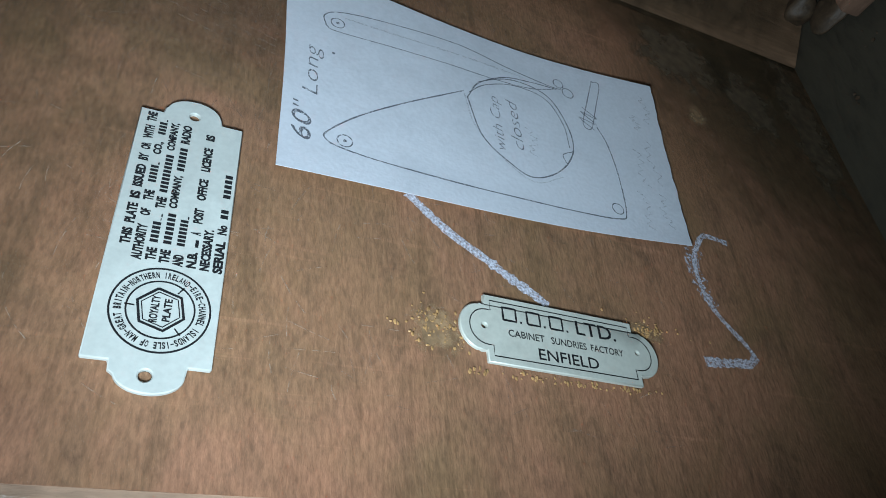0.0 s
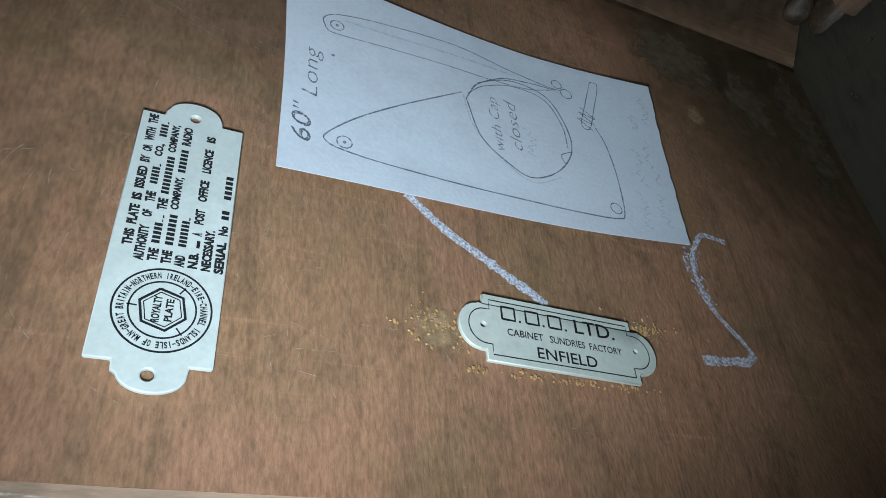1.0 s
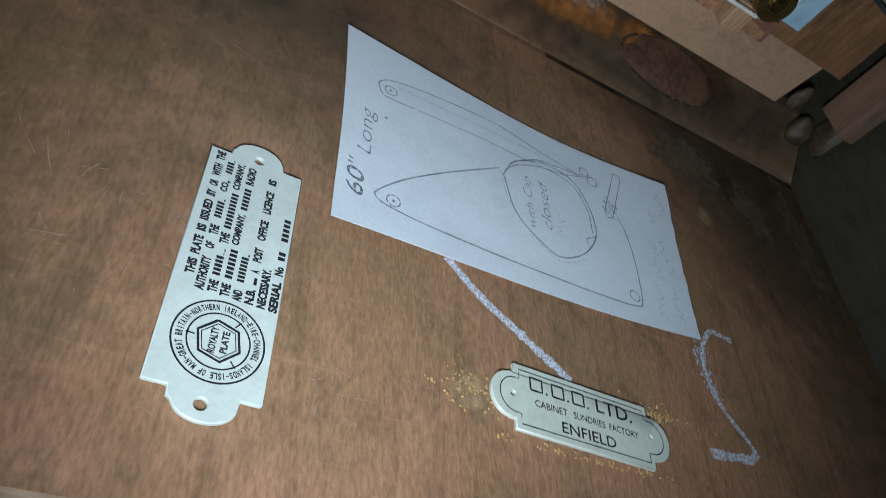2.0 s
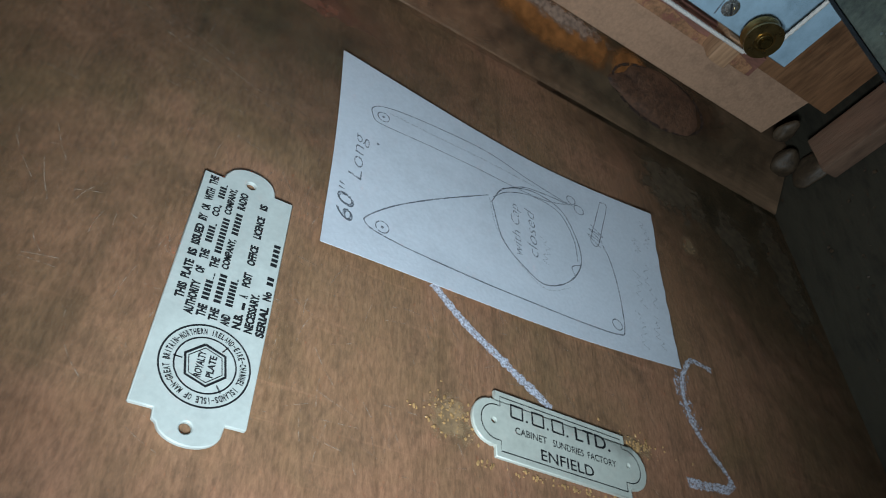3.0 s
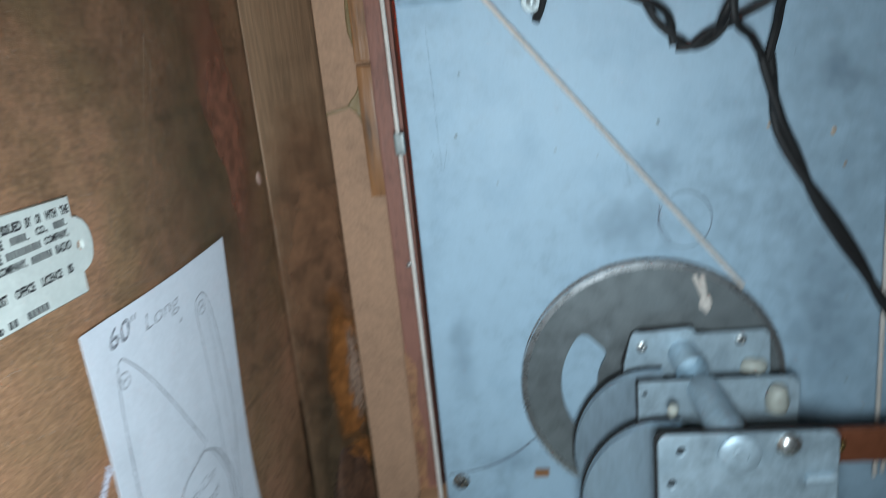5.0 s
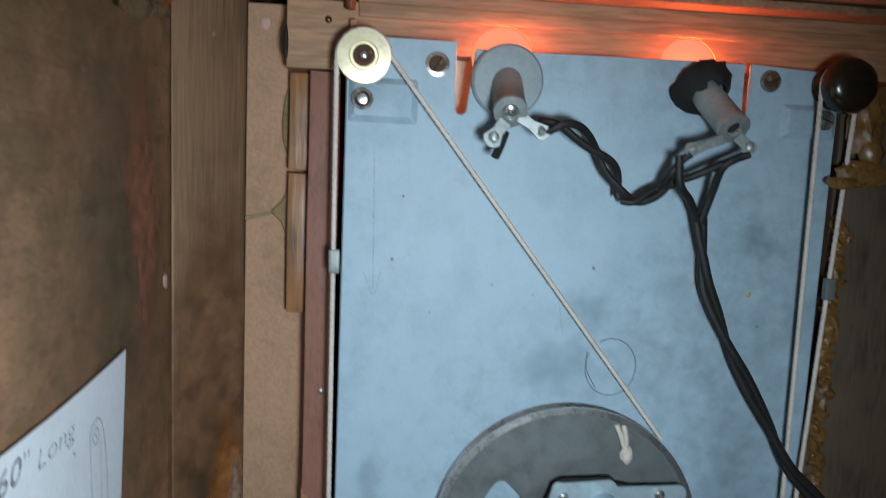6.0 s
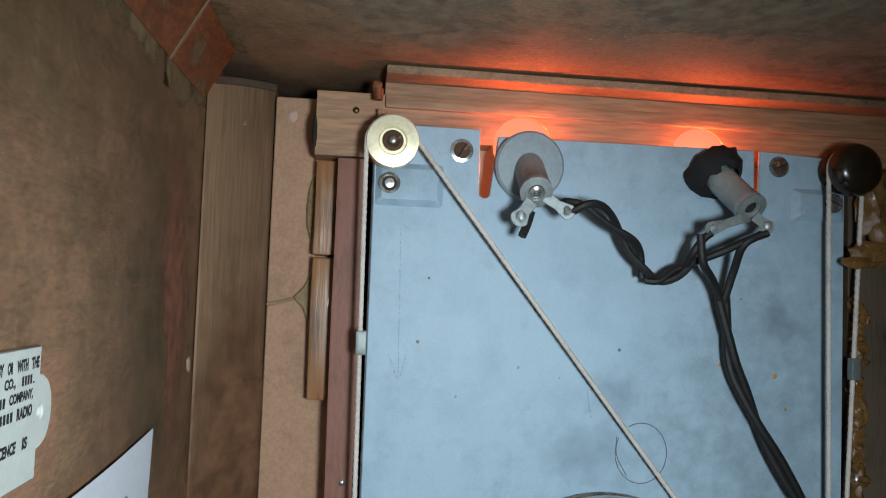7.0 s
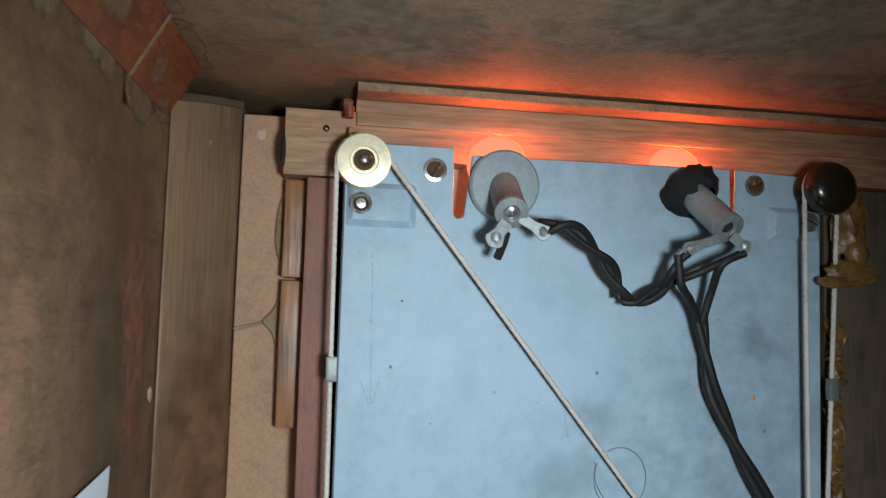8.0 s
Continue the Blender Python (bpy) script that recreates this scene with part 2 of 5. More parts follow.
VANE = mat("aluminium_vane", (0.39, 0.50, 0.58), 0.40, metal=0.65, scale=50, vary=0.16, bump=0.05, stretch=(1, 1, 0.2), grainy=0.06)
DRUM = mat("grey_steel_drum", (0.235, 0.260, 0.265), 0.4, metal=0.6, scale=45, vary=0.18, bump=0.06)
RIM = mat("bright_steel_rim", (0.62, 0.63, 0.63), 0.28, metal=0.9, scale=60, vary=0.1, bump=0.04)
CHASSIS = mat("grey_green_chassis", (0.140, 0.152, 0.116), 0.6, metal=0.15, scale=90, vary=0.40, bump=0.25,
              spots=(0.30, 0.31, 0.27), spot_scale=150, spot_at=0.64)
BRASS = mat("brass", (0.72, 0.50, 0.20), 0.26, metal=0.95, scale=90, vary=0.22, bump=0.05)
BRASS_OLD = mat("old_brass", (0.36, 0.245, 0.095), 0.3, metal=0.95, scale=90, vary=0.35, bump=0.05)
BRASS_PALE = mat("pale_brass", (0.90, 0.82, 0.58), 0.40, metal=0.5, scale=90, vary=0.15, bump=0.05)
BRASS_DARK = mat("tarnished_brass", (0.20, 0.135, 0.045), 0.25, metal=0.9, scale=90, vary=0.4, bump=0.06)
STEEL = mat("bright_screw", (0.62, 0.62, 0.60), 0.25, metal=0.9, scale=120, vary=0.2, bump=0.05)
SOCKET = mat("grey_card_tube", (0.265, 0.305, 0.305), 0.7, scale=120, vary=0.28, bump=0.2)
SOCKET_END = mat("tin_contact", (0.32, 0.36, 0.36), 0.42, metal=0.5, scale=120, vary=0.25, bump=0.08,
                 spots=(0.24, 0.115, 0.04), spot_scale=130, spot_at=0.66)
WASHER = mat("grey_rubber_washer", (0.285, 0.345, 0.375), 0.6, scale=80, vary=0.12, bump=0.1)
# rubber, and the sheets that draw shadow outlines on the gang
BLACK = mat("black_rubber_and_shade", (0.009, 0.0085, 0.0085), 0.62, scale=160, vary=0.3, bump=0.25)
TAPE = mat("black_tape", (0.007, 0.0065, 0.0065), 0.8, scale=160, vary=0.3, bump=0.4)
CORD = mat("cream_cord", (0.66, 0.60, 0.54), 0.85, scale=260, vary=0.18, bump=0.6, fine=2500)
PAPER = mat("white_paper", (0.65, 0.68, 0.73), 0.85, scale=30, vary=0.06, bump=0.10)
IVORY = mat("ivory_plastic", (0.56, 0.59, 0.55), 0.35, scale=50, vary=0.07, bump=0.03)
IVORY_STAINED = mat("stained_ivory_plastic", (0.56, 0.58, 0.51), 0.35, scale=60, vary=0.10, bump=0.03,
                    spots=(0.50, 0.41, 0.28), spot_scale=75, spot_at=0.66)
INK = mat("black_print", (0.012, 0.012, 0.014), 0.5, scale=300, vary=0.3, bump=0)
FLUX = mat("old_flux_crust", (0.36, 0.345, 0.255), 0.45, scale=110, vary=0.40, bump=0.4, spots=(0.20, 0.20, 0.14), spot_scale=120, spot_at=0.50, spot_soft=0.2)
DOME = mat("black_brown_knob", (0.018, 0.013, 0.007), 0.22, scale=120, vary=0.3, bump=0.03, coat=0.3)
DULL = mat("dull_grey_clip", (0.20, 0.22, 0.21), 0.5, metal=0.5, scale=150, vary=0.2, bump=0.1)
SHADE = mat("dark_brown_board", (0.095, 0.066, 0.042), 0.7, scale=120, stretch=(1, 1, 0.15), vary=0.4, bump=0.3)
RAIL_OLD = mat("dusty_reddish_wood", (0.185, 0.105, 0.066), 0.75, scale=90, stretch=(0.2, 1, 1), vary=0.35, bump=0.3)
HOLE = mat("dark_recess", (0.02, 0.017, 0.015), 0.8, scale=200, bump=0.1)
PINK = mat("pink_filler", (0.52, 0.34, 0.27), 0.8, scale=150, bump=0.3)
FLECK = mat("wood_crumbs", (0.50, 0.29, 0.12), 0.35, scale=300, vary=0.4, bump=0.2)
PAX = mat("brown_paxolin", (0.15, 0.048, 0.022), 0.4, scale=120, vary=0.25, bump=0.1)
DARKWOOD = mat("dark_floor_board", (0.041, 0.034, 0.021), 0.75, scale=80, stretch=(1, 0.3, 1), vary=0.45, bump=0.4,
               spots=(0.13, 0.115, 0.075), spot_scale=140, spot_at=0.68)
WHITE = mat("white_enamel", (0.74, 0.75, 0.75), 0.4, scale=60, vary=0.06, bump=0.05)
# its emission stands in for bulb light coming through the celluloid
GLOW_SCREEN = mat("glowing_salmon_celluloid", (0.05, 0.03, 0.025), 0.7, scale=60, vary=0.1, bump=0.05, emit=(1.0, 0.27, 0.15), power=1.05)
RUST = mat("rusty_axle", (0.085, 0.042, 0.020), 0.75, scale=200, vary=0.4, bump=0.4, spots=(0.30, 0.17, 0.07), spot_scale=400, spot_at=0.6)
GLUE_FOOT = mat("dirty_amber_glue", (0.070, 0.045, 0.025), 0.6, scale=110, vary=0.45, bump=0.25)
GLUE_RUN = mat("olive_amber_glue", (0.235, 0.165, 0.078), 0.16, scale=120, vary=0.3, bump=0.12, coat=0.6)
BLOCK_DARK = mat("dark_brown_block", (0.112, 0.050, 0.025), 0.75, scale=100, vary=0.5, bump=0.5)
CREAM = mat("cream_dial_backing", (0.66, 0.58, 0.45), 0.7, scale=60, vary=0.1, bump=0.1)
BULB = mat("lit_bulb", (1.0, 0.35, 0.18), 0.3, bump=0, emit=(1.0, 0.165, 0.062), power=BULB_W)
CHALK = broken("white_chalk", (0.70, 0.71, 0.80), 0.86, 1700, soft=0.42)
CHALK_FAINT = broken("faint_chalk", (0.62, 0.60, 0.66), 0.30, 900)
PENCIL = broken("pencil_line", (0.13, 0.14, 0.165), 0.82, 1800, soft=0.30)
PENCIL_FAINT = broken("faint_pencil_line", (0.22, 0.24, 0.28), 0.55, 1800, soft=0.4, most=0.5)
SCRATCH = broken("pale_scratch", (0.56, 0.42, 0.31), 0.52, 900, soft=0.35, most=0.62)
STAIN_DARK = broken("dark_ring_stain", (0.035, 0.018, 0.012), 0.55, 420)

# ---- ways of laying a flat drawing into the place ----
SIDE = Matrix(((0, 0, 1, 0), (1, 0, 0, 0), (0, 1, 0, 0), (0, 0, 0, 1)))      # u ahead, v up, out of the side panel
SIDE_DOWN = Matrix(((0, 0, 1, 0), (0, 1, 0, 0), (-1, 0, 0, 0), (0, 0, 0, 1)))  # u down, v ahead
BACK = Matrix(((1, 0, 0, 0), (0, 0, -1, 0), (0, 1, 0, 0), (0, 0, 0, 1)))     # u right, v up, towards the open back
FLAT = Matrix.Identity(4)
SLANT = Matrix(((0.5697, 0, 0.8218, 0.0010), (0.8218, 0, -0.5697, -0.0010), (0, 1, 0, 0), (0, 0, 0, 1)))  # u across the slant plank, v up


def thing(name, base, label, category, group="", kind=""):
    ob = new(name)
    ob.location = base
    ob.empty_display_size = 0.01
    return tagged(ob, label, category, group, kind)


def part(name, bm, material, parent=None, label="", smooth=True):
    """Links a bmesh, drawn in world places, as one mesh under a thing."""
    base = Vector()
    up = parent
    while up:
        base += up.location
        up = up.parent
    bmesh.ops.translate(bm, verts=bm.verts, vec=-base)
    me = bpy.data.meshes.new(name)
    bmesh.ops.recalc_face_normals(bm, faces=bm.faces)
    bm.to_mesh(me)
    bm.free()
    me.materials.append(material)
    if smooth:
        me.shade_smooth()
        me.set_sharp_from_angle(angle=radians(38))
    ob = new(name, me)
    ob.parent = parent
    return tagged(ob, label)


def solo(name, bm, material, label, category, group="", kind="", smooth=True):
    return tagged(part(name, bm, material, None, "", smooth), label, category, group, kind)


def box(x0, x1, y0, y1, z0, z1, bevel=0.0006, wobble=0.0, seed=0, cuts=0):
    bm = bmesh.new()
    bmesh.ops.create_cube(bm, size=1)
    for v in bm.verts:
        v.co = Vector(((x0 + x1) / 2 + v.co.x * (x1 - x0), (y0 + y1) / 2 + v.co.y * (y1 - y0), (z0 + z1) / 2 + v.co.z * (z1 - z0)))
    if cuts:
        bmesh.ops.subdivide_edges(bm, edges=bm.edges[:], cuts=cuts, use_grid_fill=True)
    if bevel:
        sharp = [e for e in bm.edges if len(e.link_faces) == 2 and e.calc_face_angle(0) > 1]
        bmesh.ops.bevel(bm, geom=sharp, offset=bevel, segments=2, affect="EDGES", profile=0.6)
    if wobble:
        for v in bm.verts:
            v.co += wobble * noise.noise_vector(v.co * 90 + Vector((seed, 3 * seed, 7)))
    return bm


def sheet(outer, holes, thick, m, at=0.0, bevel=0.0):
    """A flat plate cut to an outline with holes through it, laid by m; at: how far out its near side starts."""
    bm = bmesh.new()
    edges = []
    for loop in [outer, *holes]:
        vs = [bm.verts.new((u, v, at)) for u, v in loop]
        edges += [bm.edges.new((a, b)) for a, b in zip(vs, vs[1:] + vs[:1])]
    bmesh.ops.triangle_fill(bm, edges=edges, use_beauty=True, use_dissolve=False, normal=(0, 0, 1))
    if holes:
        # drop any triangle that lies inside a hole
        gone = [f for f in bm.faces if any(inside(f.calc_center_median(), h) for h in holes)]
        bmesh.ops.delete(bm, geom=gone, context="FACES_ONLY")
    made = bmesh.ops.extrude_face_region(bm, geom=bm.faces[:])
    bmesh.ops.translate(bm, verts=[g for g in made["geom"] if isinstance(g, bmesh.types.BMVert)], vec=(0, 0, thick))
    if bevel:
        sharp = [e for e in bm.edges if len(e.link_faces) == 2 and e.calc_face_angle(0) > 1]
        bmesh.ops.bevel(bm, geom=sharp, offset=bevel, segments=1, affect="EDGES")
    bmesh.ops.transform(bm, matrix=m, verts=bm.verts)
    return bm


def inside(p, loop):
    hit = False
    for (x1, y1), (x2, y2) in zip(loop, loop[1:] + loop[:1]):
        if (y1 > p.y) != (y2 > p.y) and p.x < (x2 - x1) * (p.y - y1) / (y2 - y1) + x1:
            hit = not hit
    return hit


def arc(cx, cy, r, a0, a1, n=12, ry=None):
    return [(cx + r * math.cos(radians(a0 + (a1 - a0) * i / n)), cy + (ry or r) * math.sin(radians(a0 + (a1 - a0) * i / n))) for i in range(n + 1)]


def ring(cx, cy, r, n=20):
    return arc(cx, cy, r, 0, 360, n)[:-1]


def round_rect(x0, x1, y0, y1, r, n=5):
    return arc(x1 - r, y0 + r, r, -90, 0, n) + arc(x1 - r, y1 - r, r, 0, 90, n) + arc(x0 + r, y1 - r, r, 90, 180, n) + arc(x0 + r, y0 + r, r, 180, 270, n)


def lathe(profile, centre, axis, n=28):
    """A turned shape: profile rows are radius and height along the axis from the centre."""
    bm = bmesh.new()
    turn = Vector(axis).to_track_quat("Z", "Y").to_matrix().to_4x4()
    rows = []
    for r, h in profile:
        if r < 1e-6:
            rows.append([bm.verts.new((0, 0, h))])
        else:
            rows.append([bm.verts.new((r * math.cos(2 * math.pi * i / n), r * math.sin(2 * math.pi * i / n), h)) for i in range(n)])
    for a, b in zip(rows, rows[1:]):
        for i in range(n):
            j = (i + 1) % n
            if len(a) == 1 and len(b) > 1:
                bm.faces.new((a[0], b[j], b[i]))
            elif len(b) == 1 and len(a) > 1:
                bm.faces.new((a[i], a[j], b[0]))
            elif len(a) > 1:
                bm.faces.new((a[i], a[j], b[j], b[i]))
    bmesh.ops.transform(bm, matrix=Matrix.Translation(centre) @ turn, verts=bm.verts)
    return bm


def smooth_line(points, steps=8):
    """A soft curve through the points."""
    p = [Vector(q) for q in points]
    p = [2 * p[0] - p[1], *p, 2 * p[-1] - p[-2]]
    out = []
    for i in range(1, len(p) - 2):
        for k in range(steps):
            t = k / steps
            out.append(0.5 * (2 * p[i] + (p[i + 1] - p[i - 1]) * t + (2 * p[i - 1] - 5 * p[i] + 4 * p[i + 1] - p[i + 2]) * t * t
                              + (3 * p[i] - p[i - 1] - 3 * p[i + 1] + p[i + 2]) * t ** 3))
    return out + [p[-2]]


def tube(points, r, n=8, twist=0.0, lobes=0, into=None):
    """A round or stranded cord along the points."""
    bm = into or bmesh.new()
    side = None
    rows = []
    length = 0.0
    for i, q in enumerate(points):
        d = (points[min(i + 1, len(points) - 1)] - points[max(i - 1, 0)]).normalized()
        if side is None:
            side = d.orthogonal().normalized()
        side = (side - d * side.dot(d)).normalized()
        other = d.cross(side)
        if i:
            length += (q - points[i - 1]).length
        row = []
        for k in range(n):
            a = 2 * math.pi * k / n
            rr = r * (1 + (0.16 * math.cos(lobes * a + twist * length) if lobes else 0))
            row.append(bm.verts.new(q + rr * (math.cos(a) * side + math.sin(a) * other)))
        rows.append(row)
    for a, b in zip(rows, rows[1:]):
        for k in range(n):
            bm.faces.new((a[k], a[(k + 1) % n], b[(k + 1) % n], b[k]))
    bm.faces.new(rows[0][::-1])
    bm.faces.new(rows[-1])
    return bm


def straight(a, b, step=0.0012):
    a, b = Vector(a), Vector(b)
    n = max(2, int((b - a).length / step))
    return [a + (b - a) * i / n for i in range(n + 1)]


def ribbon(points, width, m, at, into=None, lift=None, shaky=0.0, seed=0):
    """A flat drawn line: chalk, pencil or print, laid by m."""
    bm = into or bmesh.new()
    rows = []
    for i, q in enumerate(points):
        q = Vector(q[:2])
        d = Vector(points[min(i + 1, len(points) - 1)][:2]) - Vector(points[max(i - 1, 0)][:2])
        d = d.normalized() if d.length else Vector((1, 0))
        s = Vector((-d.y, d.x)) * width / 2 * (1 + shaky * noise.noise(Vector((q.x * 900, q.y * 900, seed))))
        row = []
        for w in (q + s, q - s):
            row.append(bm.verts.new(m @ Vector((w.x, w.y, at + (lift(w.x, w.y) if lift else 0)))))
        rows.append(row)
    for a, b in zip(rows, rows[1:]):
        bm.faces.new((a[0], a[1], b[1], b[0]))
    return bm


def line2(points, steps=6):
    return [(q.x, q.y) for q in smooth_line([(u, v, 0) for u, v in points], steps)]


def lump(centre, size, seed=0, rough=0.25, level=2, freq=2.2):
    bm = bmesh.new()
    bmesh.ops.create_icosphere(bm, subdivisions=level, radius=1)
    for v in bm.verts:
        v.co *= 1 + rough * noise.noise(v.co * freq + Vector((seed * 3.1, seed, 5)))
        v.co = Vector((centre[0] + v.co.x * size[0], centre[1] + v.co.y * size[1], centre[2] + v.co.z * size[2]))
    return bm


def join(*bms):
    out = bms[0]
    for other in bms[1:]:
        me = bpy.data.meshes.new("join")
        other.to_mesh(me)
        other.free()
        out.from_mesh(me)
        bpy.data.meshes.remove(me)
    return out


def letters(body, u0, u1, v0, v1, m, at, lean=0.0, into=None, lift=None, bold=0.034):
    """A word in the built-in font, filling the given box of the drawing."""
    cu = bpy.data.curves.new("word", "FONT")
    cu.body = body
    cu.resolution_u = 3
    cu.offset = bold
    ob = new("word", cu)
    bpy.context.view_layer.update()
    me = bpy.data.meshes.new_from_object(ob.evaluated_get(bpy.context.evaluated_depsgraph_get()))
    bpy.data.objects.remove(ob)
    bpy.data.curves.remove(cu)
    xs, ys = [v.co.x for v in me.vertices], [v.co.y for v in me.vertices]
    ax, bx, ay, by = min(xs), max(xs), min(ys), max(ys)
    for v in me.vertices:
        s, t = (v.co.x - ax) / max(bx - ax, 1e-6), (v.co.y - ay) / max(by - ay, 1e-6)
        u, w = u0 + s * (u1 - u0) + lean * (t - 0.5) * (v1 - v0), v0 + t * (v1 - v0)
        v.co = m @ Vector((u, w, at + (lift(u, w) if lift else 0)))
    bm = into or bmesh.new()
    bm.from_mesh(me)
    bpy.data.meshes.remove(me)
    return bm


def bar(u0, u1, v0, v1, m, at, into):
    into.faces.new([into.verts.new(m @ Vector((u, v, at))) for u, v in ((u0, v0), (u1, v0), (u1, v1), (u0, v1))])


def screw(centre, r, material=None, slot=35.0, proud=0.0012, name="slotted_screw", label="bright steel slotted screw in the blue plate"):
    """A round-headed screw with a cut slot, facing the open back."""
    s = thing(name, centre, label, "screw", "screws of the dial plate")
    x, y, z = centre
    part("washer", lathe([(r, 0), (r, 0.0004), (r * 0.72, 0.0006)], centre, (0, -1, 0), 22), STEEL, s)
    part("head", lathe([(r * 0.72, 0.0002), (r * 0.70, proud * 0.7), (r * 0.4, proud), (0, proud * 1.05)], centre, (0, -1, 0), 20), material or STEEL, s)
    c, d = math.cos(radians(slot)), math.sin(radians(slot))
    k = r * 0.66
    pts = [(x + a * c - b * d, z + a * d + b * c) for a, b in ((-k, -k * 0.13), (k, -k * 0.13), (k, k * 0.13), (-k, k * 0.13))]
    part("slot", sheet(pts, [], 0.0003, BACK, at=-y + proud * 0.92), HOLE, s)
    return s


# ---- cabinet ----
wall_west = thing("wall_west", (-0.006, -0.07, -0.30), "reddish brown plywood cabinet side, scratched and chalk-marked", "cabinet side", kind="structure")
part("panel", box(-0.012, 0, -0.187, 0.062, -0.312, 0.030, 0.0), PLY, wall_west)
part("rear_lip", box(-0.012, -0.0002, -0.200, -0.187, -0.312, 0.030, 0.0, 0.00012, 3, 9), PLY_EDGE, wall_west, "pale raw plywood edge")
ceiling = solo("ceiling", box(0, 0.36, -0.195, 0.062, 0.0185, 0.030, 0.0006), TOPWOOD, "dusty dark brown underside of the cabinet top", "cabinet top", kind="structure")
floor = solo("floor", box(0.0, 0.36, -0.20, 0.062, -0.312, -0.300, 0.0006), DARKWOOD, "dark grimy cabinet floor board", "cabinet floor", kind="structure")
wall_north = solo("wall_north", box(0.0, 0.36, 0.050, 0.062, -0.2998, 0.0183, 0.0006), DARKWOOD, "dark inside of the cabinet front", "cabinet front", kind="structure")
wall_east = solo("wall_east", box(0.36, 0.372, -0.20, 0.062, -0.312, 0.030, 0.0006), PLY, "brown plywood far side of the cabinet", "cabinet side", kind="structure")

# marks on the side panel
RED_TOP, RED_LOW = -0.036, -0.018
scr = bmesh.new()
rng = random.Random(4)
for i in range(420):
    y, z = rng.uniform(-0.175, -0.03), rng.uniform(-0.19, -0.02)
    a = rng.choice((rng.uniform(60, 115), rng.uniform(-30, 40)))
    n = rng.uniform(0.0015, 0.011)
    ribbon(line2([(y, z), (y + n * 0.5 * math.cos(radians(a)), z + n * 0.5 * math.sin(radians(a)) + 0.0003), (y + n * math.cos(radians(a)), z + n * math.sin(radians(a)))], 4),
           rng.uniform(0.00010, 0.00022), SIDE, 0.00016, scr)
for k in range(5):
    ribbon(line2([(-0.062 - 0.0016 * k, -0.02 - 0.012 * k), (-0.074 - 0.001 * k, -0.050 - 0.011 * k), (-0.084, -0.079 - 0.010 * k)], 8), 0.00026, SIDE, 0.00012, scr)
part("scratches", scr, SCRATCH, wall_west, "fine pale scratches", False)
def spread(u0, u1, v0, v1, m, at):
    """A thin oblong for a soak to lie on."""
    bm = bmesh.new()
    bar_corners = ((u0, v0), (u1, v0), (u1, v1), (u0, v1))
    bm.faces.new([bm.verts.new(m @ Vector((u, v, at))) for u, v in bar_corners])
    return bm


part("red_run", ribbon(line2([(RED_TOP, 0.006), (RED_TOP + 0.001, -0.03), (RED_LOW, -0.075), (RED_LOW + 0.001, -0.120)], 10), 0.027, SIDE, 0.00012, shaky=0.3, seed=3), SIDE_RED, wall_west, "dull red run of stain", False)

UNDER = Matrix(((1, 0, 0, 0), (0, 1, 0, 0), (0, 0, -1, 0.0184), (0, 0, 0, 1)))
sc2 = bmesh.new()
for i in range(60):
    x, y = rng.uniform(0.02, 0.24), rng.uniform(-0.10, -0.005)
    n = rng.uniform(0.0015, 0.010)
    ribbon(line2([(x, y), (x + n * 0.5, y + rng.uniform(-0.0008, 0.0008)), (x + n, y + rng.uniform(-0.0015, 0.0015))], 4), rng.uniform(0.0002, 0.0005), UNDER, 0.00012, sc2)
for x0, x1, y0, y1 in ((0.02, 0.10, -0.08, -0.005), (0.08, 0.20, -0.11, -0.03), (0.15, 0.30, -0.06, 0.0)):
    part("dust_patch", spread(x0, x1, y0, y1, UNDER, 0.00006 + x0 * 0.0001), TOP_DUST, ceiling, "grey dust patch", False)
tagged(part("ceiling_scuffs", sc2, SCRATCH, None, "", False), "pale scuffs on the underside of the cabinet top", "scuffs", kind="stuff")
# real grime, spread wider to darken the panel where the torch fades
for k, (u0, u1, v0, v1) in enumerate(((-0.31, 0.045, -0.105, 0.120), (-0.034, 0.016, -0.36, -0.13), (-0.20, 0.10, -0.42, -0.190))):
    part("grime_and_falloff", spread(u0, u1, v0, v1, SIDE, 0.00005 + 0.00001 * k), SIDE_GRIME_FALLOFF, wall_west, "grey-brown grime, also painted darker for the torch's fall-off", False)
# olive dirt and painted light fall-off in one thin layer
for k, (u0, u1, v0, v1) in enumerate(((-0.125, 0.035, -0.200, 0.055), (-0.130, 0.060, -0.345, -0.165))):
    part("grime_and_falloff", spread(u0, u1, v0, v1, SIDE, 0.00009 + 0.00001 * k), SIDE_HAZE_FALLOFF, wall_west, "thin olive grime, also painted darker where torchlight falls off", False)
for u0, u1, v0, v1 in ((-0.090, 0.012, -0.300, -0.274), (-0.045, -0.004, -0.255, -0.205), (-0.060, -0.012, -0.275, -0.245)):
    part("glue_smear", spread(u0, u1, v0, v1, SIDE, 0.00013), SIDE_TAN, wall_west, "flat tan glue smear", False)

for u0, u1, v0, v1 in ((-0.1600, -0.1440, -0.1330, -0.1170), (-0.1480, -0.1400, -0.1880, -0.1720), (-0.1750, -0.1680, -0.0420, -0.0350), (-0.060, -0.046, -0.235, -0.222)):
    part("glue_scrape", spread(u0, u1, v0, v1, SIDE, 0.00015), SIDE_PALE, wall_west, "pale scrape of old glue", False)

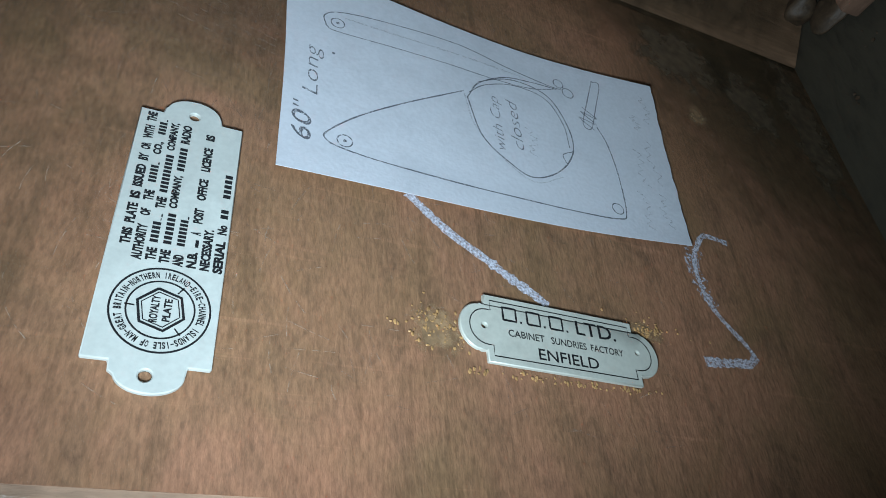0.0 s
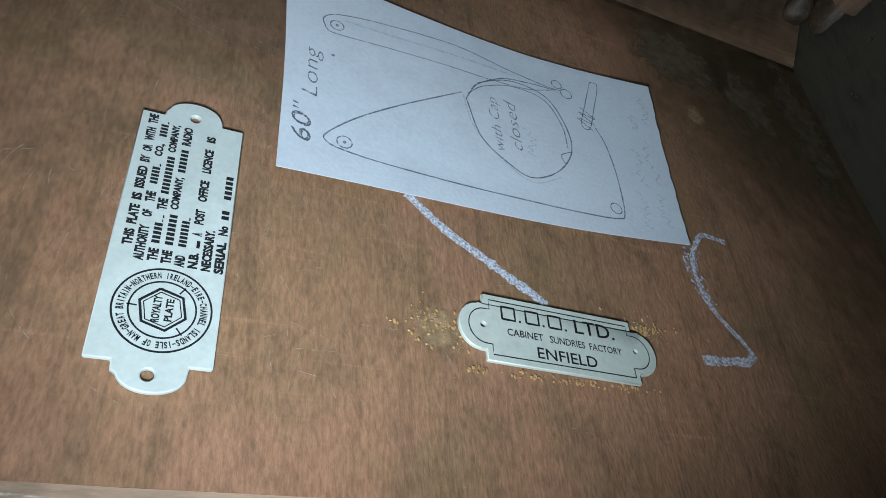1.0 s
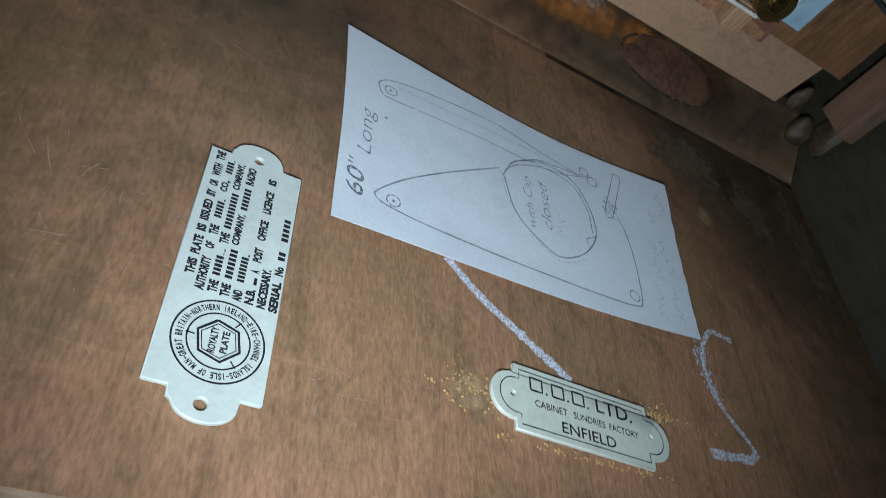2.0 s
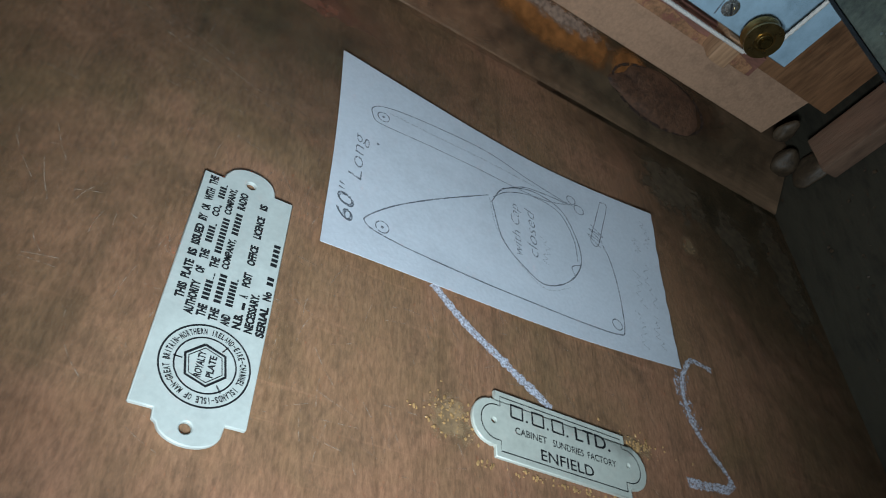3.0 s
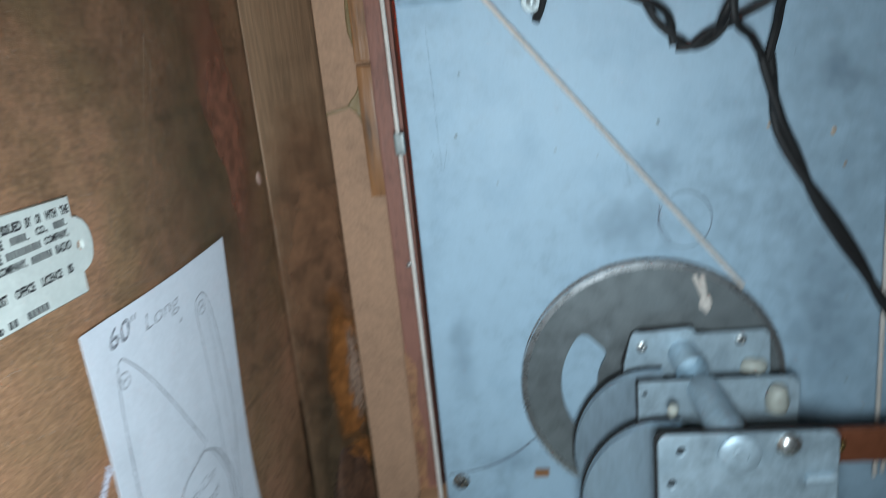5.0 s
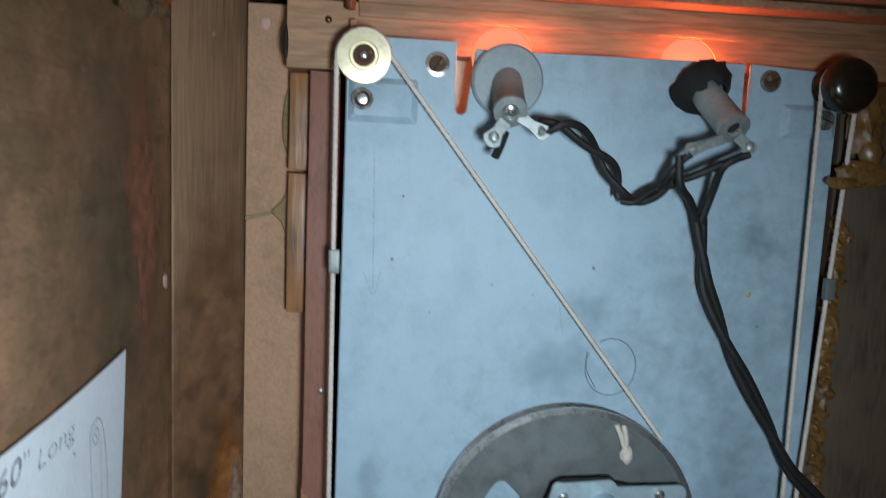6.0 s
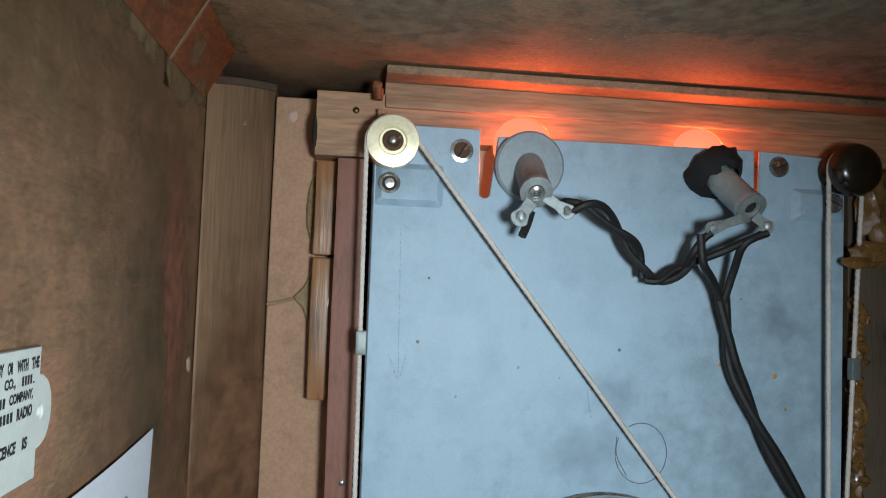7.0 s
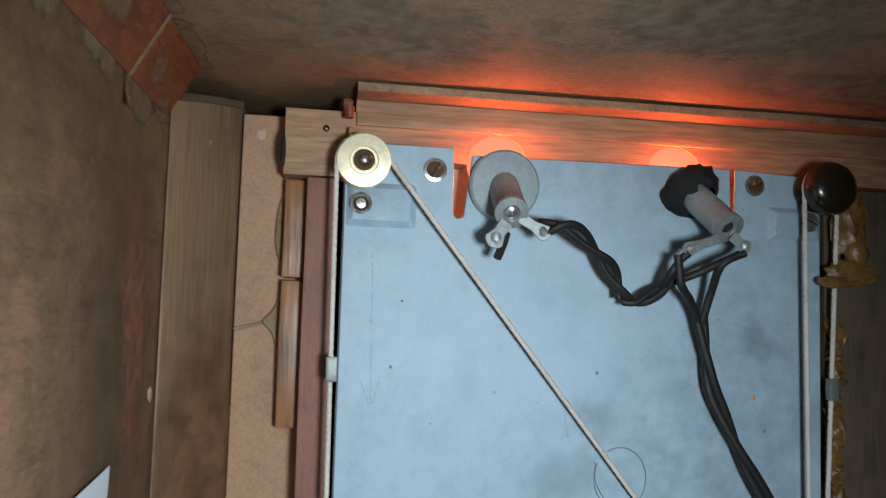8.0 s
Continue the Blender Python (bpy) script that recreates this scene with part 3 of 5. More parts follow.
CHALK_GROUP = "chalk marks on the side panel"
c1 = [(-0.1175, -0.1205), (-0.122, -0.125), (-0.127, -0.131), (-0.132, -0.139), (-0.136, -0.145), (-0.139, -0.150), (-0.1415, -0.1535)]
solo("chalk_mark", join(ribbon(line2(c1, 8), 0.0016, SIDE, 0.00022, shaky=0.7, seed=1), ribbon(line2([(a + 0.0003, b) for a, b in c1], 8), 0.0024, SIDE, 0.00014, shaky=0.6, seed=5)),
     CHALK, "thick white chalk stroke running to the maker's plate", "chalk mark", CHALK_GROUP, smooth=False)
c2 = [(-0.1085, -0.2200), (-0.1078, -0.2155), (-0.1080, -0.2110), (-0.113, -0.2070), (-0.118, -0.2045), (-0.126, -0.2040), (-0.133, -0.206), (-0.138, -0.2095), (-0.142, -0.213), (-0.1455, -0.2150)]
c3 = [(-0.1450, -0.2152), (-0.1475, -0.2125), (-0.1480, -0.2080), (-0.1485, -0.2040), (-0.1490, -0.1970)]
solo("chalk_mark", join(ribbon(line2(c2, 8), 0.0016, SIDE, 0.00020, shaky=0.7, seed=2), ribbon(line2(c3, 8), 0.0028, SIDE, 0.00018, shaky=0.6, seed=7)),
     CHALK, "white chalk hook shaped like a five", "chalk mark", CHALK_GROUP, smooth=False)
solo("chalk_mark", ribbon(line2([(-0.113, -0.2062), (-0.119, -0.2035), (-0.127, -0.2046), (-0.132, -0.2062)], 8), 0.0048, SIDE, 0.00014, shaky=0.5, seed=4),
     CHALK_FAINT, "faint smudge of rubbed chalk", "chalk mark", CHALK_GROUP, smooth=False)

# corner block, front timbers
GB = "glue blocks in the top corner"
for y0, y1 in ((-0.120, -0.0455), (-0.0445, -0.004)):
    b = sheet([(0.0002, 0.0020), (0.0092, 0.0182), (0.0002, 0.0182)], [], y1 - y0, Matrix(((1, 0, 0, 0), (0, 0, 1, y0), (0, 1, 0, 0), (0, 0, 0, 1))), bevel=0.0006)
    blk = solo("glue_block", b, REDWOOD, "red-stained three-cornered glue block with pale smears", "glue block", GB)
glue = thing("corner_glue", (0.004, -0.06, 0.004), "tan glue smeared along the corner blocks", "glue")
for y0, y1, z0, z1 in ((-0.130, -0.080, -0.0060, 0.0095), (-0.098, -0.045, -0.0050, 0.0085), (-0.060, -0.010, -0.0075, 0.0090), (-0.026, 0.004, -0.0040, 0.0090)):
    part("wall_smear", spread(y0, y1, z0, z1, SIDE, 0.00018 + y0 * 0.0001), SIDE_GLUE, glue, "tan glue smear", False)
for x0, x1, y0, y1 in ((0.006, 0.0150, -0.130, -0.075), (0.007, 0.0140, -0.090, -0.035), (0.006, 0.0150, -0.050, 0.004)):
    part("top_smear", spread(x0, x1, y0, y1, UNDER, 0.00016 + y0 * 0.0001), TOP_GLUE, glue, "tan glue smear", False)
# along the sloping face of the blocks
CANT = Matrix(((0, 0.4856, 0.8742, 0.0002), (1, 0, 0, 0), (0, 0.8742, -0.4856, 0.0020), (0, 0, 0, 1)))
for y0, y1, v0, v1 in ((-0.042, -0.022, 0.002, 0.014), (-0.022, -0.004, -0.001, 0.006), (-0.084, -0.062, 0.004, 0.014), (-0.096, -0.086, 0.002, 0.010)):
    part("block_smear", spread(y0, y1, v0, v1, CANT, 0.00030), BLOCK_GLUE, glue, "pale tan glue smear", False)
solo("glue_seam", sheet([(0.0002, 0.0017), (0.0094, 0.0182), (0.0002, 0.0182)], [], 0.0011, Matrix(((1, 0, 0, 0), (0, 0, 1, -0.0456), (0, 1, 0, 0), (0, 0, 0, 1))), bevel=0.0003), GLUE_DRY, "pale glue seam between two corner blocks", "glue")

pp = sheet([(0.0003, -0.0006), (0.0010, -0.0010), (0.0175, 0.0228), (0.0182, 0.0300), (0.0182, 0.046), (0.0003, 0.046)], [], 0.3076, FLAT, at=-0.2998, bevel=0.0005)
for v in pp.verts:
    if v.co.z > 0:
        v.co.z += 0.0012 + 0.0066 * min(1, max(0, (v.co.x - 0.001) / 0.018))
solo("corner_post", pp, POST, "rough brown pine plank set slantwise in the corner", "post")
solo("veneer_offcut", tube(smooth_line([SLANT @ Vector((u, v, 0.0006)) for u, v in ((0.001, 0.0098), (0.009, 0.0114), (0.017, 0.0128), (0.024, 0.0138), (0.029, 0.0144))], 6), 0.0014, 7), SHADE, "bowed brown sliver of veneer on top of the post", "veneer sliver")
lam = thing("backing_strip", (0.031, 0.021, -0.285), "tan cardboard-faced strip, cracked across and glue-stained", "strip")
crackline = [(0.0187, -0.0606), (0.025, -0.0592), (0.029, -0.0580), (0.0325, -0.0560), (0.0425, -0.0555)]
part("board", sheet([(0.0187, 0.0118), (0.0187, -0.0602), *[(u, v + 0.0004) for u, v in crackline[1:]], (0.0425, 0.0118)], [], 0.006, BACK, at=-0.0300, bevel=0.0004), TAN, lam)
part("board", sheet([(0.0187, -0.0610), (0.0187, -0.279), (0.0425, -0.283), *[(u, v - 0.0002) for u, v in crackline[:0:-1]]], [], 0.006, BACK, at=-0.0300, bevel=0.0004), TAN, lam)
part("joint_glue", sheet(line2([(0.0350, -0.0440), (0.0330, -0.0490), (0.0312, -0.0535), (0.0280, -0.0572), (0.0283, -0.0590), (0.0308, -0.0615), (0.0325, -0.0660), (0.0350, -0.0730)], 4) + [(0.0365, -0.073), (0.0365, -0.044)], [], 0.0016, BACK, at=-0.0241, bevel=0.0006), GLUE_RUN, lam, "glossy amber glue run")
part("joint_glue", sheet(line2([(0.0345, -0.0130), (0.0318, -0.0180), (0.0308, -0.0260), (0.0312, -0.0340), (0.0345, -0.0420)], 4) + [(0.0365, -0.042), (0.0365, -0.013)], [], 0.0016, BACK, at=-0.0241, bevel=0.0006), GLUE_RUN, lam, "glossy amber glue run")
part("crack_glue", ribbon(line2(crackline[:4], 6), 0.0009, BACK, -0.0238), GLUE_RUN, lam)
PG = "oak packing strips"
for z0, z1 in ((-0.0432, -0.0112), (-0.0915, -0.0442)):
    solo("packing_strip", box(0.0340, 0.0410, 0.0150, 0.0239, z0, z1, 0.0005, 0.0003, z0 * 900, 2), STRIP, "varnished oak packing strip on the tan strip", "wood strip", PG)
solo("fibre_strip", box(0.0413, 0.0503, 0.0065, 0.0239, -0.236, -0.0114, 0.0004, 0.0003, 6, 8), FIBRE, "dull red fibre strip beside the dial plate", "strip")
solo("flaked_edge", sheet(line2([(0.0412, -0.150), (0.0452, -0.158), (0.0440, -0.172), (0.0462, -0.188), (0.0445, -0.205), (0.0466, -0.222), (0.0450, -0.234)], 4) + [(0.0412, -0.234)], [], 0.0004, BACK, at=-0.0066, bevel=0.0001), ORANGE_FLAKE, "orange-brown flaked edge along the fibre strip", "flaked edge")
solo("felt_flake", lump((0.0248, 0.0238, 0.0052), (0.0016, 0.0005, 0.0022), 3), PINK, "pale flake stuck to the tan strip", "flake")
solo("filler_spot", lump((0.0003, -0.0065, -0.0780), (0.0005, 0.0022, 0.0024), 8), PINK, "pale pink spot of filler on the side panel", "filler spot")
for i, (x, y, z, m) in enumerate(((0.0100, 0.0118, -0.0010, POST), (0.0465, 0.0078, 0.0048, BRASS_DARK), (0.0470, 0.0064, -0.1160, STEEL))):
    solo("nail_head", lathe([(0.0011, 0), (0.0011, 0.0003), (0.0005, 0.0007), (0, 0.0008)], (x, y, z), (0, -1, 0), 14), m, "small nail head in the woodwork", "nail", "nails")

def notched_rail():
    """A board with half-round cuts in its lower edge, built in upright slices."""
    cuts = {0.0336, 0.0530, 0.0531, 0.0558, 0.0559, 0.330}
    for cx in (0.1030, 0.1660):
        cuts |= {cx + 0.0102 * math.cos(radians(a)) for a in range(0, 181, 9)}
        cuts |= {cx - 0.01021, cx + 0.01021}
    xs = sorted(cuts)

    def low(x):
        for cx in (0.1030, 0.1660):
            if abs(x - cx) < 0.01020001:
                return -0.0038 + math.sqrt(max(0, 0.0102 ** 2 - (x - cx) ** 2))
        return -0.0105 if x < 0.05305 else -0.0040
    top = lambda x: 0.0108 if x < 0.0559 else 0.0149
    bm = bmesh.new()
    cols = [[bm.verts.new((x, y, z)) for y, z in ((0.0080, low(x)), (0.0080, top(x)), (0.0190, top(x)), (0.0190, low(x)))] for x in xs]
    for a, b in zip(cols, cols[1:]):
        for k in range(4):
            bm.faces.new((a[k], b[k], b[(k + 1) % 4], a[(k + 1) % 4]))
    bm.faces.new(cols[0])
    bm.faces.new(cols[-1][::-1])
    return bm


top_rail = thing("top_rail", (0.18, 0.014, -0.010), "pale mahogany top rail with half-round lamp notches", "rail")
part("rail", notched_rail(), RAIL, top_rail)
part("moulding", box(0.0560, 0.330, 0.0062, 0.0079, 0.0062, 0.0106, 0.0006), RAIL, top_rail)
# added block that keeps bulb light from reaching the corner post
part("spacer", box(0.0535, 0.0556, 0.0022, 0.0079, -0.0045, 0.0045, 0.0005), RAIL, top_rail)
part("broken_end", lump((0.0334, 0.0085, -0.0030), (0.0009, 0.0014, 0.0058), 4, 0.5), HOLE, top_rail, "dark uneven lump at the rail's left end")
solo("ply_slip", box(0.0558, 0.330, -0.0030, 0.0190, 0.0150, 0.0176, 0.0004, 0.0004, 9, 10), TOPWOOD, "thin dusty plywood slip above the top rail", "plywood slip")
solo("dowel_peg", join(box(0.0515, 0.0545, 0.001, 0.0078, 0.0098, 0.0132, 0.0008, 0.0003), lathe([(0, 0), (0.0015, 0.0004), (0.0017, 0.004), (0, 0.0045)], (0.0535, 0.0015, 0.0068), (0, 0, 1), 12)), REDWOOD, "small reddish peg at the rail's end", "peg")
solo("dial_backing", box(0.056, 0.330, 0.0240, 0.0255, -0.236, 0.0105, 0.0003), CREAM, "cream card behind the dial plate, lit orange", "card")
solo("lower_panel", box(0.0428, 0.330, 0.0160, 0.0220, -0.286, -0.2365, 0.0006, 0.0003, 3, 3), PANEL, "dark brown stained panel below the dial plate", "panel")
solo("bottom_rail", box(0.0300, 0.330, -0.004, 0.0150, -0.2998, -0.2905, 0.0010, 0.0005, 4, 6), RAIL_OLD, "dusty reddish-brown bottom rail on the cabinet floor", "rail")

# glue and stains at the foot of the post
blk = thing("corner_block", (0.014, 0.012, -0.250), "dark brown varnished piece glued on the slant plank", "wood block")
knot = lump((0, 0, 0), (0.0100, 0.0240, 0.0026), 4, 0.30, 4, 1.6)
for v in knot.verts:
    v.co = SLANT @ Vector((0.0180 + v.co.x, -0.2200 + v.co.y, v.co.z))
part("body", knot, BLOCK_DARK, blk, "dark brown varnished wood")
part("crack", ribbon(arc(0.0180, -0.2200, 0.0104, 20, 350, 40, 0.0250), 0.0012, SLANT, 0.0008, shaky=0.6), STAIN_DARK, blk, "dark curved crack", False)
soak = thing("plank_stains", (0.014, 0.012, -0.250), "orange-brown varnish stains soaked into the slant plank", "stain")
part("reddish_soak", spread(-0.014, 0.048, -0.240, -0.015, SLANT, 0.00030), SOAK_RUST, soak, "dull reddish soak", False)
# stain and painted shade together, down to the unlit foot
part("brown_soak_and_shade", spread(-0.012, 0.046, -0.350, -0.085, SLANT, 0.00036), SOAK_BROWN_SHADE, soak, "dark brown soak, also painting shade at the plank's foot", False)
part("orange_soak", spread(0.0105, 0.0350, -0.2150, -0.1130, SLANT, 0.00046), SOAK_ORANGE, soak, "glossy orange-brown varnish", False)
part("pale_chipping", spread(0.0215, 0.0330, -0.1960, -0.1380, SLANT, 0.00052), SOAK_PALE, soak, "pale chipped varnish", False)
part("rust_band", spread(0.0120, 0.0335, -0.2160, -0.1880, SLANT, 0.00060), SOAK_ORANGE, soak, "rusty orange band", False)
part("dark_soak", spread(0.0040, 0.0370, -0.2700, -0.1920, SLANT, 0.00056), SOAK_DARK, soak, "blackish soak", False)
lo = bmesh.new()
for i, (x, y, z, a, b, c) in enumerate(((0.016, 0.016, -0.2940, 0.007, 0.005, 0.0060), (0.027, 0.0195, -0.2830, 0.006, 0.003, 0.0040), (0.024, 0.008, -0.2985, 0.010, 0.008, 0.0030))):
    lo = join(lo, lump((x, y, z), (a, b, c), i + 3, 0.22, 4, 1.1))
solo("glue_lumps", lo, GLUE_FOOT, "dirty amber glue lumps at the post's foot", "glue", kind="stuff")
dust = bmesh.new()
a = random.Random(12)
for i in range(120):
    s = a.uniform(0.0004, 0.0016)
    dust = join(dust, lump((a.uniform(0.012, 0.079), a.uniform(-0.16, -0.006), -0.2998 + s * 0.3), (s * 0.7, s * 0.7, s * 0.5), i, 0.5, 1))
solo("floor_grit", dust, GLUE_FOOT, "crumbs and grit on the cabinet floor", "grit", kind="stuff")

# ---- dial plate and what is fixed to it ----
dial_plate = thing("dial_plate", (0.135, 0.0007, -0.24), "pale blue painted metal dial plate with pencil marks", "metal plate")
outline = ([(0.0530, -0.2390), (0.2155, -0.2440), (0.2155, -0.0035)] + [(0.1840, -0.0020), (0.1838, -0.0190), (0.1822, -0.0190), (0.1820, -0.0020), (0.0930, -0.0026)]
           + [(0.0908, -0.0208)] + arc(0.0890, -0.0212, 0.0018, 0, -180, 8) + [(0.0870, -0.0006), (0.0530, -0.0006)])
part("sheet", sheet(outline, [ring(0.1030, -0.0110, 0.0062), ring(0.1685, -0.0095, 0.0058)], 0.0013, BACK, at=-0.0013, bevel=0.0003), BLUE, dial_plate)
part("edge_fold", box(0.0527, 0.0540, 0.0014, 0.0120, -0.238, -0.0012, 0.0004), BLUE, dial_plate)
part("edge_fold", box(0.2145, 0.2157, 0.0014, 0.0120, -0.243, -0.0040, 0.0004), BLUE, dial_plate)


def pressed_pad(x0, x1, z0, z1, h):
    """A pad pressed out of the plate, with sloping sides."""
    bm = bmesh.new()
    lo = [bm.verts.new((u, 0.0002, v)) for u, v in round_rect(x0, x1, z0, z1, 0.0012, 4)]
    hi = [bm.verts.new((u, -h, v)) for u, v in round_rect(x0 + h * 1.1, x1 - h * 1.1, z0 + h * 1.1, z1 - h * 1.1, 0.0010, 4)]
    n = len(lo)
    for i in range(n):
        bm.faces.new((lo[i], lo[(i + 1) % n], hi[(i + 1) % n], hi[i]))
    bm.faces.new(hi)
    return bm


part("pressed_pad", pressed_pad(0.0534, 0.0755, -0.0272, -0.0130, 0.0020), BLUE, dial_plate)
part("pressed_pad", pressed_pad(0.1955, 0.2152, -0.0256, -0.0140, 0.0020), BLUE, dial_plate)
pen = ribbon(line2([(0.0622, -0.034), (0.0627, -0.055), (0.0632, -0.0818)], 10), 0.00032, BACK, 0.00008)
ribbon(line2([(0.0600, -0.0745), (0.0615, -0.0780), (0.0632, -0.0820), (0.0648, -0.0775), (0.0657, -0.0725)], 6), 0.00032, BACK, 0.00009, pen)
part("pencil_arrow", pen, PENCIL_FAINT, dial_plate, "thin grey pencil arrow", False)
pen = ribbon(arc(0.1440, -0.1045, 0.0088, -210, 120, 40, 0.0098), 0.00034, BACK, 0.00008)
ribbon(line2([(0.1355, -0.0990), (0.1358, -0.1055), (0.1392, -0.1118)], 8), 0.00034, BACK, 0.00009, pen)
part("pencil_circle", pen, PENCIL, dial_plate, "thin grey pencil circle", False)
part("pencil_tick", ribbon(line2([(0.1250, -0.0830), (0.1262, -0.0910), (0.1270, -0.0935)], 8), 0.00030, BACK, 0.00008), PENCIL_FAINT, dial_plate, "", False)
part("pencil_scrawl", ribbon(line2([(0.0545, -0.2000), (0.0680, -0.1975), (0.0800, -0.1920), (0.0890, -0.1850)], 8), 0.00060, BACK, 0.00008), PENCIL, dial_plate, "", False)
for x0, x1, z0, z1 in ((0.060, 0.100, -0.206, -0.184), (0.066, 0.084, -0.236, -0.200), (0.098, 0.150, -0.122, -0.088), (0.168, 0.212, -0.190, -0.095), (0.120, 0.150, -0.098, -0.072), (0.056, 0.072, -0.180, -0.120), (0.176, 0.205, -0.075, -0.045)):
    part("smudge", spread(x0, x1, z0, z1, BACK, 0.00006), PLATE_SMUDGE, dial_plate, "grey smudge", False)
for x, z, s in ((0.1905, -0.0785, 0.0009), (0.1945, -0.0895, 0.0006), (0.1705, -0.0750, 0.0006)):
    part("paint_chip", lathe([(s, 0), (s * 0.6, 0.00015), (0, 0.0002)], (x, -0.00005, z), (0, -1, 0), 9), WASHER if s > 0.001 else FLECK, dial_plate)

screw((0.0810, -0.0001, -0.0080), 0.0038, RUST, 60)
screw((0.1908, -0.0001, -0.0072), 0.0036, RUST, 20)
screw((0.2100, -0.0020, -0.0190), 0.0033, STEEL, -20)
screw((0.0590, -0.0001, -0.2030), 0.0032, STEEL, 45)
rng = random.Random(17)
for i in range(14):
    x, z, s = rng.uniform(0.060, 0.205), rng.uniform(-0.20, -0.04), rng.uniform(0.00025, 0.0006)
    part("paint_chip", lathe([(s, 0), (s * 0.6, 0.0001), (0, 0.00015)], (x, -0.00005, z), (0, -1, 0), 7), WASHER if i % 2 else DULL, dial_plate)
nut = thing("hollow_rivet", (0.058, -0.001, -0.020), "bright hollow rivet with a dark ring", "rivet")
part("outer_ring", lathe([(0.0034, 0), (0.0034, 0.0007), (0.0026, 0.0010), (0.0022, 0.0004)], (0.058, -0.0020, -0.020), (0, -1, 0), 24), STEEL, nut)
part("dark_ring", lathe([(0.0023, 0.0002), (0.0016, 0.0003)], (0.058, -0.0020, -0.020), (0, -1, 0), 20), HOLE, nut)
part("core", lathe([(0.0016, 0), (0.0015, 0.0011), (0.0006, 0.0012), (0.0004, 0.0004), (0, 0.0004)], (0.058, -0.0020, -0.020), (0, -1, 0), 18), STEEL, nut)


def pulley(centre, r, flange, hub, label, depth=0.0045):
    """A grooved cord pulley on a stub axle."""
    p = thing("cord_pulley", (centre[0], 0, centre[2]), label, "pulley", "cord pulleys")
    x, y, z = centre
    part("wheel", lathe([(r * 0.3, 0), (r, 0), (r, 0.0007), (r * 0.86, depth * 0.5), (r, depth - 0.0007), (r * 0.99, depth), (r * 0.55, depth + 0.0003),
                         (r * 0.50, depth - 0.0003), (r * 0.42, depth - 0.0003), (r * 0.40, depth + 0.0008), (r * 0.3, depth + 0.0008)], (x, y + depth, z), (0, -1, 0), 40), flange, p)
    part("axle", lathe([(r * 0.34, -y - depth), (r * 0.34, -0.001), (r * 0.40, depth + 0.0009), (r * 0.33, depth + 0.0012), (r * 0.27, depth + 0.0012), (r * 0.16, depth + 0.0004), (0, depth + 0.0004)], (x, y + depth, z), (0, -1, 0), 22), hub, p)
    return p


brass = pulley((0.0582, -0.0095, -0.0080), 0.0081, BRASS_PALE, RUST, "pale brass cord pulley on a rusty axle")
part("axle_pin", lathe([(0.0013, 0), (0.0012, 0.0018), (0.0006, 0.0021), (0, 0.0021)], (0.0582, -0.0098, -0.0080), (0, -1, 0), 16), STEEL, brass)
low = pulley((0.0592, -0.0105, -0.2155), 0.0068, BRASS_OLD, BRASS_DARK, "dark tarnished brass cord pulley")
part("axle_pin", lathe([(0.0017, 0), (0.0016, 0.0016), (0, 0.0017)], (0.0592, -0.0108, -0.2155), (0, -1, 0), 16), BRASS_DARK, low)
knob = thing("domed_pulley", (0.2115, 0, -0.0085), "black-brown domed pulley knob with a cream cord", "pulley")
part("dome", lathe([(0.0070, 0), (0.0088, 0.0008), (0.0090, 0.0024), (0.0080, 0.0046), (0.0055, 0.0062), (0.0022, 0.0069), (0, 0.0070)], (0.2118, -0.0080, -0.0085), (0, -1, 0), 36), DOME, knob)
part("groove", lathe([(0.0058, 0), (0.0074, 0.0004), (0.0062, 0.0022), (0.0074, 0.0040), (0.0060, 0.0046)], (0.2110, -0.0034, -0.0085), (0, -1, 0), 30), DOME, knob)
part("stub", lathe([(0.0025, 0), (0.0025, 0.0070)], (0.2110, 0.0, -0.0085), (0, -1, 0), 14), STEEL, knob)
solo("pulley_block", box(0.0415, 0.0528, -0.0030, 0.0100, -0.2185, -0.2095, 0.0014, 0.0006, 3, 3), RAIL, "small wooden block beside the low pulley", "wood block")

# the drive cord
CG = "runs of the drive cord"
Y = -0.0080
CR = 0.00074


def cord(points, label):
    return solo("drive_cord", tube(points, CR, 9, twist=2600, lobes=3), CORD, label, "cord", CG)


cord(straight((0.0502, Y, -0.0085), (0.0518, Y, -0.2150), 0.0008), "cream drive cord down the plate's edge")
cord([Vector((0.0582 + 0.0080 * math.cos(radians(a)), Y + 0.0004, -0.0080 + 0.0080 * math.sin(radians(a)))) for a in range(182, 10, -8)], "cream drive cord round the brass pulley")
cord(straight((0.0652, Y, -0.0062), (0.1620, -0.0045, -0.1280), 0.0008), "cream drive cord running slantwise to the drum")
cord(straight((0.0596, Y, -0.2220), (0.1000, -0.0062, -0.2255), 0.0008), "cream drive cord leaving the low pulley")
cord([Vector((0.0592 + 0.0068 * math.cos(radians(a)), Y, -0.2155 + 0.0066 * math.sin(radians(a)))) for a in range(182, 268, 8)], "cream drive cord round the low pulley")
cord(straight((0.2040, -0.0078, -0.0085), (0.2062, -0.0078, -0.200), 0.0008), "cream drive cord hanging from the domed pulley")
cord(straight((0.2180, -0.0056, -0.0085), (0.2098, -0.0056, -0.200), 0.0008), "cream drive cord hanging from the domed pulley")
cord([Vector((0.2110 + 0.0070 * math.cos(radians(a)), -0.0066 - 0.0011 * math.cos(radians(180 - a)), -0.0085 + 0.0070 * math.sin(radians(a)))) for a in range(180, -1, -9)], "cream drive cord over the domed pulley")
